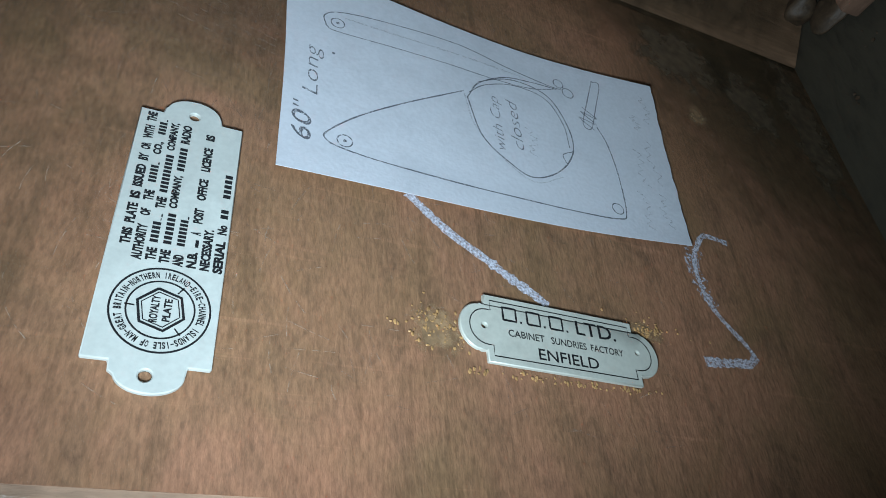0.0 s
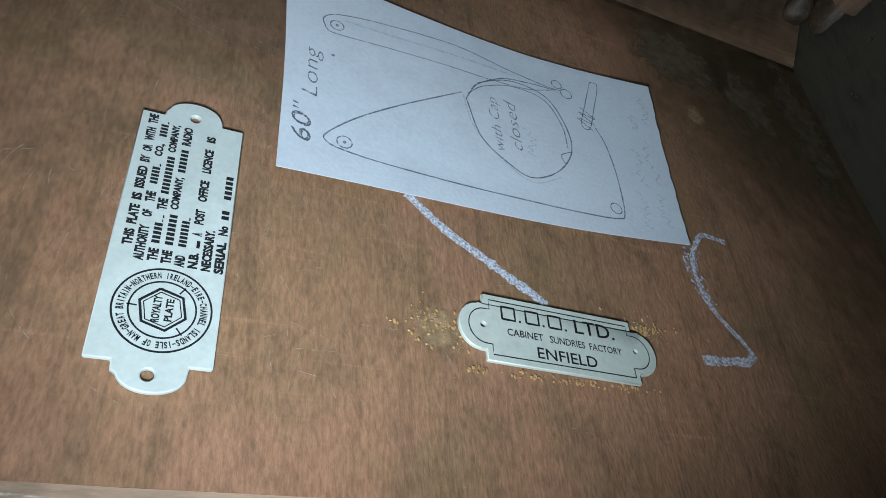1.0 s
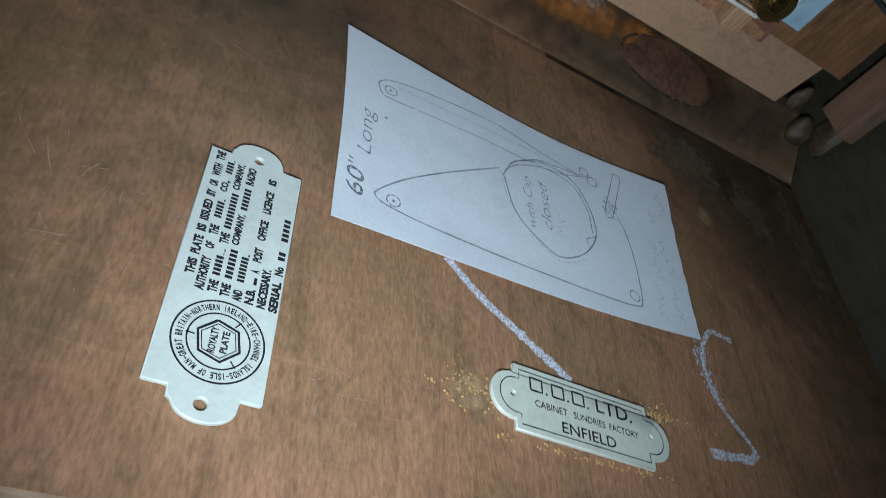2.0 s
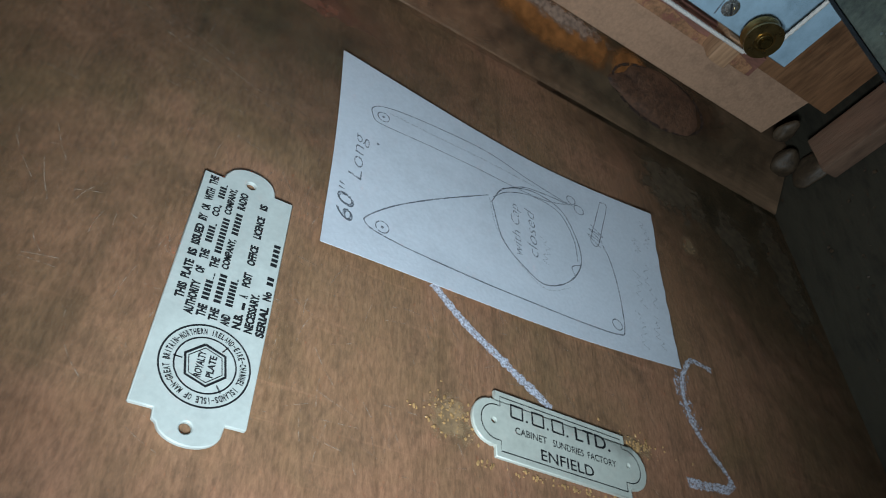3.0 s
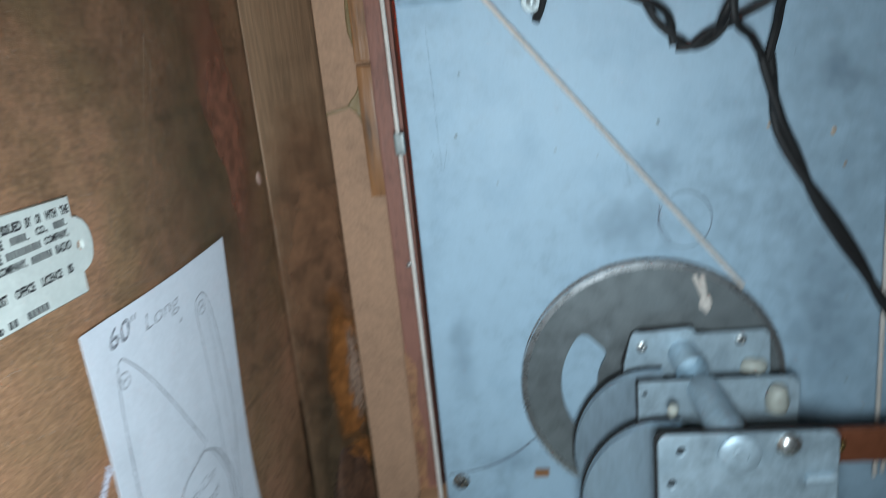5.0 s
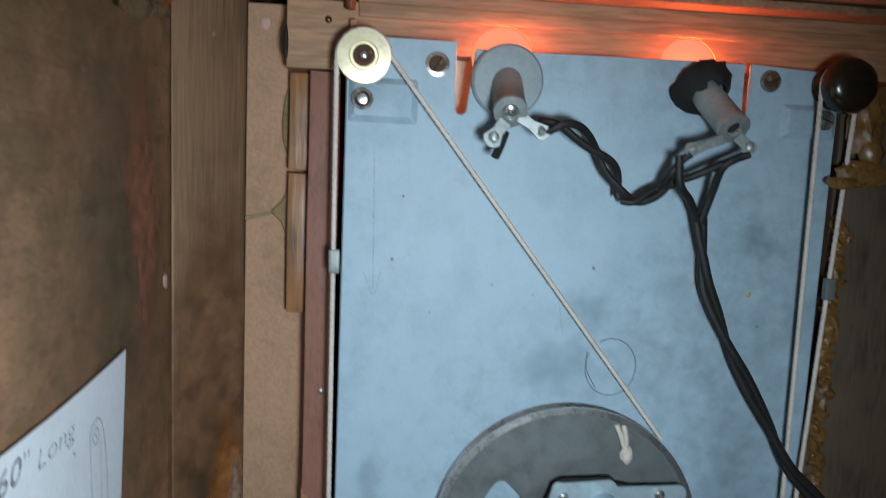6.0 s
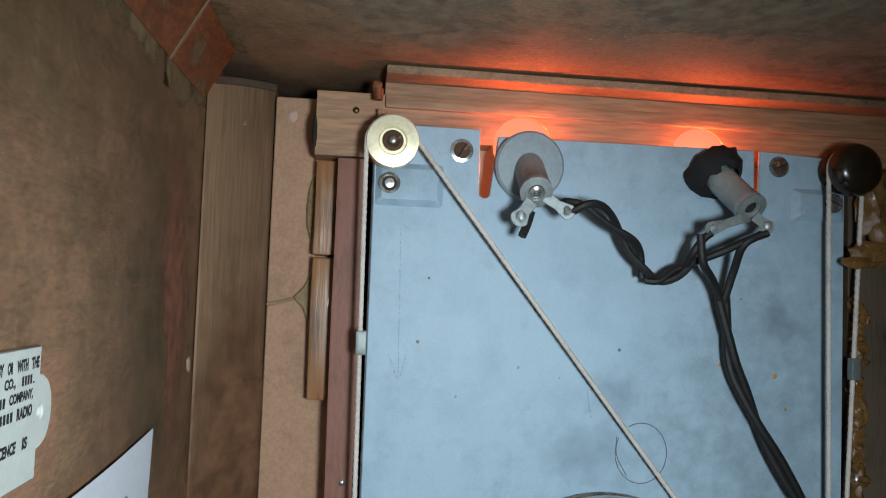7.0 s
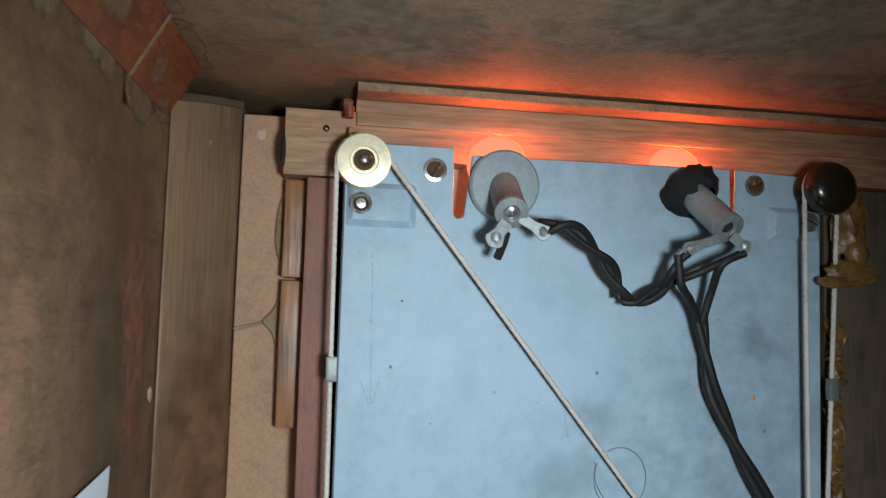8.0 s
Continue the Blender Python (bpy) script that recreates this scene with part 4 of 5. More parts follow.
for x, y, z in ((0.0507, Y, -0.0700), (0.2152, -0.0056, -0.0748)):
    solo("cord_clip", box(x - 0.0014, x + 0.0020, y - 0.0014, y + 0.0012, z - 0.0036, z + 0.0036, 0.0005, 0.0002, x * 900, 2), DULL, "small folded zinc clip crimped on the cord", "clip", "cord clips")


# ---- pilot lamps ----
def lamp_holder(base, end, label, taped):
    """A tube holder pushed through the plate, its bulb behind, contacts and tags towards the open back."""
    b, e = Vector(base), Vector(end)
    d = (e - b).normalized()
    side = Vector((1, 0, 0))
    lh = thing("pilot_lamp", base, label, "pilot lamp", "pilot lamps")
    if taped:
        t = lathe([(0.0045, -0.001), (0.0088, 0.0), (0.0098, 0.0016), (0.0090, 0.0042), (0.0070, 0.0066), (0.0052, 0.0075)], b + Vector((0, -0.0004, 0)), d, 22)
        for v in t.verts:
            v.co += 0.0017 * noise.noise_vector(v.co * 330)
        part("tape_collar", t, TAPE, lh, "ragged black tape")
    else:
        part("washer", lathe([(0.0010, 0.0), (0.0108, 0.0), (0.0114, 0.0010), (0.0114, 0.0026), (0.0106, 0.0036), (0.0075, 0.0039), (0.0010, 0.0039)], b + Vector((0, -0.0002, -0.001)), (0, -1, -0.08), 36), WASHER, lh, "grey rubber washer")
    n = (e - b).length
    part("tube", lathe([(0.0042, -0.003), (0.0047, 0.0), (0.0048, n * 0.45), (0.0047, n - 0.002), (0.0050, n - 0.0015), (0.0050, n), (0.0020, n)], b, d, 26), SOCKET, lh)
    part("contact_ring", lathe([(0.0050, -0.0004), (0.0050, 0.0009), (0.0026, 0.0012), (0.0022, 0.0004)], e, d, 24), SOCKET_END, lh, "rusty tin contact ring")
    part("eyelet", lathe([(0.0021, 0), (0.0020, 0.0006), (0.0012, 0.0011), (0, 0.0012)] if not taped else [(0.0026, 0.0003), (0.0018, -0.0015), (0, -0.002)], e, d, 18), STEEL if not taped else HOLE, lh)
    part("bulb", lathe([(0, -0.0030), (0.0016, -0.0026), (0.0026, -0.0008), (0.0026, 0.0010), (0.0012, 0.0028)], (b.x, 0.0046, -0.0060), (0, -1, 0), 14), BULB, lh, "glowing orange bulb")
    # the screen gives off its own salmon light instead of passing the bulb's
    part("screen", lathe([(0.0101, 0), (0.0101, 0.0006), (0, 0.0006)], (b.x, 0.0096, -0.0038), (0, -1, 0), 32), GLOW_SCREEN, lh, "salmon celluloid screen that glows in place of bulb light")
    return lh


def tag(parent, a, b, w, name="solder_tag"):
    """A bent tin tag with a rounded eye."""
    a, b = Vector(a), Vector(b)
    d = (b - a).normalized()
    s = d.cross(Vector((0, 1, 0))).normalized()
    n = (b - a).length
    m = Matrix(((d.x, s.x, 0, a.x), (d.y, s.y, 1, a.y), (d.z, s.z, 0, a.z), (0, 0, 0, 1)))
    strap = part(name, sheet([(0, -w * 0.42), (n * 0.45, -w * 0.36)] + arc(n - w * 0.5, 0, w * 0.62, -75, 75, 8) + [(n * 0.45, w * 0.36), (0, w * 0.42)], [], 0.0006, m, bevel=0.00015), SOCKET_END, parent, "tinned solder tag")
    part("solder", lump(b - d * w * 0.5 - Vector((0, 0.0007, 0)), (w * 0.30, 0.0007, w * 0.34), n * 999, 0.5), SOCKET_END, strap)


l1 = lamp_holder((0.1030, -0.0002, -0.0110), (0.1013, -0.0190, -0.0225), "pilot lamp in a grey tube holder with a rubber washer", False)
tag(l1, (0.1000, -0.0194, -0.0255), (0.0952, -0.0200, -0.0325), 0.0050)
tag(l1, (0.1040, -0.0194, -0.0240), (0.1125, -0.0200, -0.0292), 0.0042)
part("wire_stub", tube(smooth_line([(0.1005, -0.0170, -0.0285), (0.0992, -0.0175, -0.0325), (0.0975, -0.0185, -0.0362)], 4), 0.0013, 8), BLACK, l1, "cut black wire end")
l2 = lamp_holder((0.1660, -0.0002, -0.0095), (0.1698, -0.0190, -0.0240), "pilot lamp in a grey tube holder bound with black tape", True)
tag(l2, (0.1672, -0.0194, -0.0275), (0.1555, -0.0196, -0.0318), 0.0038)
tag(l2, (0.1712, -0.0194, -0.0265), (0.1765, -0.0200, -0.0310), 0.0042)


def twisted(points, r, turns, label, wide=1.0):
    """Two strands wound round each other along the points."""
    mid = smooth_line(points, 14)
    wires = thing("twisted_wire", tuple(mid[0]), label, "wire", "lamp wires")
    for ph in (0, math.pi):
        out = []
        for i, q in enumerate(mid):
            d = (mid[min(i + 1, len(mid) - 1)] - mid[max(i - 1, 0)]).normalized()
            s = d.cross(Vector((0, 1, 0))).normalized()
            o = s.cross(d)
            a = ph + 2 * math.pi * turns * i / (len(mid) - 1)
            k = r * wide
            out.append(q + s * math.cos(a) * k * 1.1 + o * math.sin(a) * k)
        part("strand", tube(out, r, 9), BLACK, wires)
    return wires


twisted([(0.1105, -0.0180, -0.0268), (0.1190, -0.0185, -0.0262), (0.1290, -0.0140, -0.0322), (0.1357, -0.0115, -0.0392), (0.1400, -0.0105, -0.0467)], 0.00125, 1.35, "twisted pair of black wires between the lamps", 1.25)
twisted([(0.1400, -0.0105, -0.0467), (0.1447, -0.0105, -0.0477), (0.1504, -0.0115, -0.0447), (0.1552, -0.0130, -0.0413)], 0.0012, 0.9, "twisted pair of black wires between the lamps", 0.9)
solo("wire", tube(smooth_line([(0.1552, -0.0130, -0.0413), (0.1610, -0.0170, -0.0385), (0.1690, -0.0185, -0.0345), (0.1755, -0.0195, -0.0318)], 8), 0.00125, 9), BLACK, "single black rubber wire to a lamp tag", "wire", "lamp wires")
solo("wire", tube(smooth_line([(0.1518, -0.0130, -0.0429), (0.1525, -0.0172, -0.0385), (0.1550, -0.0182, -0.0345), (0.1572, -0.0190, -0.0325)], 8), 0.00125, 9), BLACK, "single black rubber wire to a lamp tag", "wire", "lamp wires")
solo("wire", tube(smooth_line([(0.1536, -0.0190, -0.0330), (0.1550, -0.0185, -0.0420), (0.1612, -0.0125, -0.0470), (0.1658, -0.0092, -0.0540)], 8), 0.00130, 9), BLACK, "black rubber wire leading down from a lamp tag", "wire", "lamp wires")
solo("wire", tube(smooth_line([(0.1735, -0.0195, -0.0322), (0.1680, -0.0185, -0.0360), (0.1682, -0.0125, -0.0440), (0.1668, -0.0092, -0.0540)], 8), 0.00130, 9), BLACK, "black rubber wire leading down from a lamp tag", "wire", "lamp wires")
twisted([(0.1662, -0.0092, -0.0520), (0.1690, -0.0080, -0.0640), (0.1714, -0.0075, -0.0745), (0.1762, -0.0075, -0.0850), (0.1818, -0.0075, -0.0960), (0.1885, -0.0075, -0.1070), (0.1978, -0.0080, -0.1220), (0.2060, -0.0095, -0.1365), (0.2190, -0.0115, -0.1510), (0.2235, -0.0125, -0.1700), (0.2255, -0.0130, -0.1953)], 0.00150, 1.9, "long twisted pair of black rubber wires down the plate", 0.72)

# ---- right-hand edge: rough brown board and resin ----
solo("side_board", box(0.2185, 0.330, 0.0020, 0.0070, -0.2360, -0.0065, 0.0006, 0.0004, 5, 5), SHADE, "dull brown board beside the dial plate", "board")
res = bmesh.new()
a = random.Random(31)
for i in range(64):
    z = -0.052 - 0.0021 * i
    res = join(res, lump((0.2212 + a.uniform(-0.0012, 0.0022), 0.0012 + a.uniform(-0.001, 0.0006), z), (a.uniform(0.0016, 0.0034), a.uniform(0.0014, 0.0026), a.uniform(0.0018, 0.0034)), i, 0.7, 2, 3.5))
solo("resin_bead", res, GLUE, "rough glossy amber resin along the board's edge", "resin", kind="stuff")
big = lump((0.2240, -0.0030, -0.0180), (0.0062, 0.0040, 0.0115), 5, 0.45, 3, 3.0)
big = join(big, lump((0.2225, -0.0060, -0.0360), (0.0090, 0.0030, 0.0042), 9, 0.4, 3, 3.0), lump((0.2150, -0.0068, -0.0392), (0.0050, 0.0022, 0.0024), 11, 0.3, 2), lump((0.2258, -0.0045, -0.0290), (0.0042, 0.0032, 0.0065), 12, 0.4, 2))
solo("resin_lump", big, GLUE, "glossy amber resin lump with a pointed tongue", "resin")

# ---- chassis ----
chassis = thing("chassis", (0.20, -0.10, -0.2998), "grey-green speckled metal radio chassis", "chassis")
part("tray", box(0.0815, 0.345, -0.192, -0.0045, -0.2998, -0.2220, 0.0012), CHASSIS, chassis)
# added black strip in place of the shadowed gap beside the tray
part("edge_strip", box(0.0800, 0.0814, -0.192, -0.0045, -0.2800, -0.2222, 0.0004), BLACK, chassis, "black strip standing in for the shadowed gap")
a = random.Random(8)
gr = bmesh.new()
for i in range(90):
    s = a.uniform(0.0003, 0.0011)
    gr = join(gr, lump((a.uniform(0.085, 0.125), a.uniform(-0.125, -0.03), -0.2220 + s * 0.3), (s, s, s * 0.6), i, 0.5, 1))
solo("chassis_grit", gr, DULL, "pale grit and solder spatter on the chassis", "grit", kind="stuff")
sol = join(lump((0.0920, -0.0500, -0.2216), (0.0050, 0.0074, 0.0009), 2, 0.3, 4, 2), lump((0.1000, -0.0420, -0.2213), (0.0030, 0.0090, 0.0011), 6, 0.35, 4, 2), lump((0.1070, -0.0360, -0.2214), (0.0036, 0.0040, 0.0009), 9, 0.35, 3, 2))
solo("flux_patch", sol, FLUX, "cream crust of old flux and solder on the chassis", "solder patch")
solo("rust_spot", lump((0.0915, -0.0510, -0.2209), (0.0018, 0.0028, 0.0012), 3, 0.4), BRASS_DARK, "rusty spot on the solder patch", "rust spot")
solo("solder_tag", tube(smooth_line([(0.0935, -0.0470, -0.2205), (0.0960, -0.0440, -0.2170), (0.1000, -0.0405, -0.2160)], 5), 0.0016, 8), STEEL, "bent bright solder tag on the chassis", "solder tag")
can = thing("white_can", (0.125, -0.150, -0.222), "white enamelled can in a black collar", "capacitor can")
part("collar", sheet(round_rect(0.0925, 0.160, -0.190, -0.1185, 0.007), [], 0.020, FLAT, at=-0.2222, bevel=0.0012), BLACK, can, "black rubber collar")
part("can", sheet(round_rect(0.0962, 0.156, -0.1865, -0.1222, 0.005), [], 0.0225, FLAT, at=-0.2222, bevel=0.0012), WHITE, can)

# ---- cord drum ----
DX, DZ, DR = 0.1305, -0.1620, 0.0450
drum = thing("cord_drum", (DX, -0.002, DZ), "grey steel cord drum with a kidney-shaped window", "drum")
polar = lambda r, d: (DX + r * math.cos(radians(d)), DZ + r * math.sin(radians(d)))
win = (arc(DX, DZ, 0.0312, 143, 221, 14) + [polar(0.0306, 223.5), polar(0.0292, 225), polar(0.0210, 225), polar(0.0192, 223)] + arc(DX, DZ, 0.0185, 220, 146, 10)
       + [polar(0.0192, 141.5), polar(0.0210, 138.5), polar(0.0288, 137.5), polar(0.0304, 139.5)])
part("disc", sheet(ring(DX, DZ, DR - 0.0010, 64), [win], 0.0010, BACK, at=0.0045), DRUM, drum)
part("rim", lathe([(DR - 0.0012, 0.0), (DR, 0.0), (DR + 0.0004, 0.0008), (DR - 0.0012, 0.0020), (DR - 0.0012, 0.0032), (DR + 0.0006, 0.0046), (DR + 0.0004, 0.0056), (DR - 0.0016, 0.0058), (DR - 0.0016, 0.0030)], (DX, -0.0012, DZ), (0, -1, 0), 72), RIM, drum, "bright turned rim")
part("hub", lathe([(0.010, 0), (0.010, 0.003), (0.004, 0.004), (0.004, 0.010)], (DX, -0.001, DZ), (0, -1, 0), 24), DRUM, drum)
part("cord_knot", join(tube(smooth_line([(0.1455, -0.0060, -0.1225), (0.1468, -0.0075, -0.1260), (0.1482, -0.0076, -0.1300)], 5), 0.0009, 7), tube(smooth_line([(0.1480, -0.0060, -0.1228), (0.1484, -0.0075, -0.1262), (0.1488, -0.0076, -0.1305)], 5), 0.0009, 7),
                       lump((0.1490, -0.0078, -0.1322), (0.0020, 0.0016, 0.0030), 3, 0.3)), CORD, drum, "cream cord knot")

# ---- tuning gang ----
gang = thing("tuning_gang", (0.145, -0.038, -0.222), "zinc-framed two-section tuning capacitor on the chassis", "tuning capacitor")
YA, YB, YC = -0.0650, -0.0280, -0.0130
near = sheet(round_rect(0.1222, 0.1690, -0.2218, -0.1475, 0.0028), [ring(0.1283, -0.1522, 0.0012, 12), ring(0.1258, -0.1622, 0.0012, 12), ring(0.1352, -0.1832, 0.0052, 20)], 0.0015, BACK, at=-YA, bevel=0.0003)
end_plate = part("end_plate", near, ZINC, gang)
mid = sheet([(0.1228, -0.2218), (0.1720, -0.2218), (0.1722, -0.1520), (0.1700, -0.1498), (0.1420, -0.1498), (0.1228, -0.1500)], [ring(0.1250, -0.1540, 0.0008, 10)], 0.0012, BACK, at=-YB, bevel=0.0002)
part("middle_plate", mid, ZINC, gang)
rear = sheet([(0.1190, -0.2218), (0.1690, -0.2218), (0.1680, -0.1440)] + arc(0.1655, -0.1425, 0.0024, 0, 90, 4) + [(0.1445, -0.1405), (0.1435, -0.1390)] + arc(0.1415, -0.1400, 0.0018, 60, 110, 3)
             + [(0.1265, -0.1392)] + arc(0.1250, -0.1412, 0.0022, 90, 170, 4) + [(0.1205, -0.1500)], [ring(0.1265, -0.1440, 0.0011, 10), ring(0.1585, -0.1430, 0.0010, 10)], 0.0012, BACK, at=-YC, bevel=0.0002)
part("front_plate", rear, ZINC, gang)
for x, z in ((0.1265, -0.1440), (0.1585, -0.1430)):
    part("screw", lathe([(0.0019, 0), (0.0017, 0.0008), (0.0008, 0.0011), (0, 0.0008)], (x, YC - 0.0012, z), (0, -1, 0), 14), STEEL, gang)


def vane(y, cx, cz, r, cut):
    pts = arc(cx, cz, r * 0.87, 92, 268, 30, r) + [(cx + cut, cz - r), (cx + cut, cz + r)]
    return sheet(pts, [], 0.0005, BACK, at=-y)


for i in range(3):
    part("vane", vane(-0.0420 + 0.0014 * i, 0.1278, -0.1868, 0.0290, 0.006), VANE, gang)
for i in range(3):
    part("vane", vane(-0.0225 + 0.0013 * i, 0.1280, -0.1795, 0.0298, 0.004), VANE, gang)
# slightly larger black sheets stand in for the shadow round vanes and plates
part("dark_edge", vane(-0.0386, 0.1277, -0.1868, 0.0295, 0.006), BLACK, gang, "black sheet drawing the shadow outline of the vane stack")
part("dark_edge", vane(-0.0188, 0.1279, -0.1795, 0.0303, 0.004), BLACK, gang, "black sheet drawing the shadow outline of the vane stack")
part("dark_edge", sheet(round_rect(0.1214, 0.1660, -0.2218, -0.1468, 0.0030), [], 0.0004, BACK, at=-YA - 0.0008), BLACK, gang, "black sheet drawing the shadow outline of the end plate")
part("dark_edge", sheet([(0.1184, -0.2216), (0.1600, -0.2216), (0.1600, -0.1425), (0.1440, -0.1396), (0.1432, -0.1380), (0.1408, -0.1378), (0.1262, -0.1384), (0.1234, -0.1398), (0.1198, -0.1500)], [], 0.0004, BACK, at=-YC - 0.0008), BLACK, gang, "black sheet drawing the shadow outline of the front plate")
part("dark_edge", sheet([(0.1222, -0.2216), (0.1600, -0.2216), (0.1600, -0.1494), (0.1222, -0.1494)], [], 0.0004, BACK, at=-YB - 0.0008), BLACK, gang, "black sheet drawing the shadow outline of the middle plate")
part("rod", lathe([(0.0051, 0), (0.0051, YB - YA - 0.0010)], (0.1430, YB - 0.0008, -0.1530), (0, -1, 0), 22), ZINC, gang)
part("rod", lathe([(0.0051, 0), (0.0051, YC - YB)], (0.1400, YC, -0.1475), (0, -1, 0), 22), ZINC, gang)
part("rod_head", lathe([(0.0052, 0), (0.0056, 0.0005), (0.0056, 0.0014), (0.0050, 0.0019), (0.0022, 0.0020), (0.0018, 0.0024), (0, 0.0024)], (0.1432, YA - 0.0015, -0.1530), (0, -1, 0), 26), ZINC, gang)
part("bolt", lathe([(0.0034, 0), (0.0034, 0.0006), (0.0026, 0.0016), (0.0012, 0.0022), (0, 0.0023)], (0.1560, YA - 0.0015, -0.1510), (0, -1, 0), 20), STEEL, gang)
part("bush", lathe([(0.0074, 0), (0.0074, 0.0010), (0.0055, 0.0018), (0.0050, 0.0010)], (0.1352, YA - 0.0015, -0.1832), (0, -1, 0), 8), CERAMIC, gang, "cream hexagonal bush")
part("spindle", lathe([(0.0050, -0.004), (0.0050, 0.0012), (0.0030, 0.0020), (0, 0.0020)], (0.1352, YA - 0.0010, -0.1832), (0, -1, 0), 20), BRASS_DARK, gang, "rusty brass spindle")
part("trimmer_screw", lathe([(0.0058, 0), (0.0060, 0.0012), (0.0040, 0.0026), (0.0018, 0.0022), (0, 0.0020)], (0.1505, YA - 0.0015, -0.2000), (0, -1, 0), 20), BRASS_DARK, gang, "brass trimmer screw")
part("peg", lathe([(0, 0), (0.0014, 0.0003), (0.0014, 0.0075), (0, 0.0078)], (0.1600, YA - 0.0022, -0.1612), (1, 0, 0.05), 12), ZINC, gang)
part("insulator", lump((0.1300, -0.0475, -0.1500), (0.0017, 0.0017, 0.0020), 2, 0.2), CERAMIC, gang, "cream ceramic bead")
part("insulator", lathe([(0.0032, 0), (0.0036, 0.003), (0.0026, 0.0075), (0.0018, 0.0082), (0, 0.0082)], (0.1640, -0.0330, -0.1585), (0, -0.2, 1), 16), CERAMIC, gang, "cream ceramic bead")
part("insulator", lump((0.1620, -0.0165, -0.1520), (0.0045, 0.0030, 0.0030), 5, 0.2), CERAMIC, gang, "cream ceramic bead")
part("connector_strip", box(0.1500, 0.245, -0.0460, -0.0440, -0.1700, -0.1590, 0.0004), PAX, gang, "reddish-brown paxolin strip")
part("eyelet", lathe([(0.0022, 0), (0.0022, 0.0006), (0.0012, 0.0008), (0, 0.0002)], (0.1770, -0.0460, -0.1640), (0, -1, 0), 14), BRASS, gang)
foot = sheet([(0.1260, -0.0300), (0.1060, -0.0310), (0.0945, -0.0165)] + arc(0.0900, -0.0080, 0.0076, 250, 95, 10) + [(0.1020, 0.0000 - 0.002), (0.1150, -0.0100), (0.1260, -0.0130)], [], 0.0014, FLAT, at=-0.2220, bevel=0.0003)
part("foot", foot, ZINC, gang)
# black sheet in place of the foot's shadow outline
part("dark_edge", sheet([(0.1265, -0.0306), (0.1057, -0.0316), (0.0938, -0.0170)] + arc(0.0900, -0.0080, 0.0083, 250, 95, 12) + [(0.1022, -0.0012), (0.1150, -0.0094), (0.1265, -0.0124)], [], 0.0004, FLAT, at=-0.2224), BLACK, gang, "black sheet drawing the shadow outline of the foot")
part("foot_screw", lathe([(0.0060, 0), (0.0060, 0.0006), (0.0044, 0.0010), (0.0040, 0.0024), (0.0020, 0.0034), (0, 0.0036)], (0.0905, -0.0085, -0.2206), (0, 0, 1), 24), STEEL, gang, "domed bright screw")
bracket = sheet([(0.1190, -0.2215), (0.1000, -0.2215), (0.0960, -0.2170), (0.1045, -0.2060), (0.1090, -0.1950), (0.1190, -0.1880)], [], 0.0012, BACK, at=0.0150, bevel=0.0002)
part("bracket", bracket, ZINC, gang)
for x, z in ((0.0905, -0.1985), (0.0985, -0.1905)):
    solo("copper_tag", box(x - 0.003, x + 0.0025, -0.0040, -0.0014, z - 0.0010, z + 0.0010, 0.0003), STRIP, "small copper-brown tag on the dial plate", "tag", "copper tags")
waxcap = thing("wax_capacitor", (0.195, -0.050, -0.222), "dark brown wax capacitor on the chassis", "capacitor")
part("body", lathe([(0, 0), (0.0115, 0.0006), (0.0125, 0.002), (0.0125, 0.044), (0.0115, 0.0455), (0, 0.046)], (0.1745, -0.0500, -0.2090), (1, 0, 0), 28), PAX, waxcap)
part("band", lathe([(0.0126, 0), (0.0128, 0.0006), (0.0128, 0.004), (0.0126, 0.0046)], (0.1770, -0.0500, -0.2090), (1, 0, 0), 28), BLACK, waxcap, "black end band")
part("lead", tube(smooth_line([(0.1750, -0.0500, -0.2090), (0.1715, -0.0520, -0.2030), (0.1720, -0.0540, -0.1800), (0.1760, -0.0470, -0.1660)], 6), 0.0006, 6), STEEL, waxcap, "bare tinned lead")
solo("trimmer_block", box(0.1180, 0.1400, -0.0860, -0.0680, -0.2220, -0.2080, 0.0012), ZINC, "small blue-grey metal block in front of the gang", "trimmer")

# ---- plates on the side panel ----
plate = thing("licence_plate", (0, -0.1395, -0.0725), "ivory plastic licence plate with black lettering", "plate")
cz = -0.0729
out = ([(-0.1672, -0.0824), (-0.1672, -0.0786)] + [(-0.1690, -0.0784)] + arc(-0.1690, cz, 0.0034, -100, -260, 16, 0.0055) + [(-0.1690, -0.0666), (-0.1672, -0.0664), (-0.1672, -0.0622),
        (-0.1118, -0.0627), (-0.1118, -0.0670), (-0.1105, -0.0672)] + arc(-0.1105, cz, 0.0036, 80, -80, 16, 0.0053) + [(-0.1105, -0.0784), (-0.1118, -0.0786), (-0.1118, -0.0829)])
part("body", sheet(out, [ring(-0.1112, -0.0730, 0.0010, 16), ring(-0.1693, -0.0723, 0.0011, 16)], 0.0011, SIDE, at=0.0001, bevel=0.00022), IVORY, plate)
for y, z in ((-0.1112, -0.0730), (-0.1693, -0.0723)):
    part("hole", lathe([(0.00105, 0), (0, 0)], (0.00025, y, z), (1, 0, 0), 14), PLY, plate)
AT = 0.00128
ink = bmesh.new()
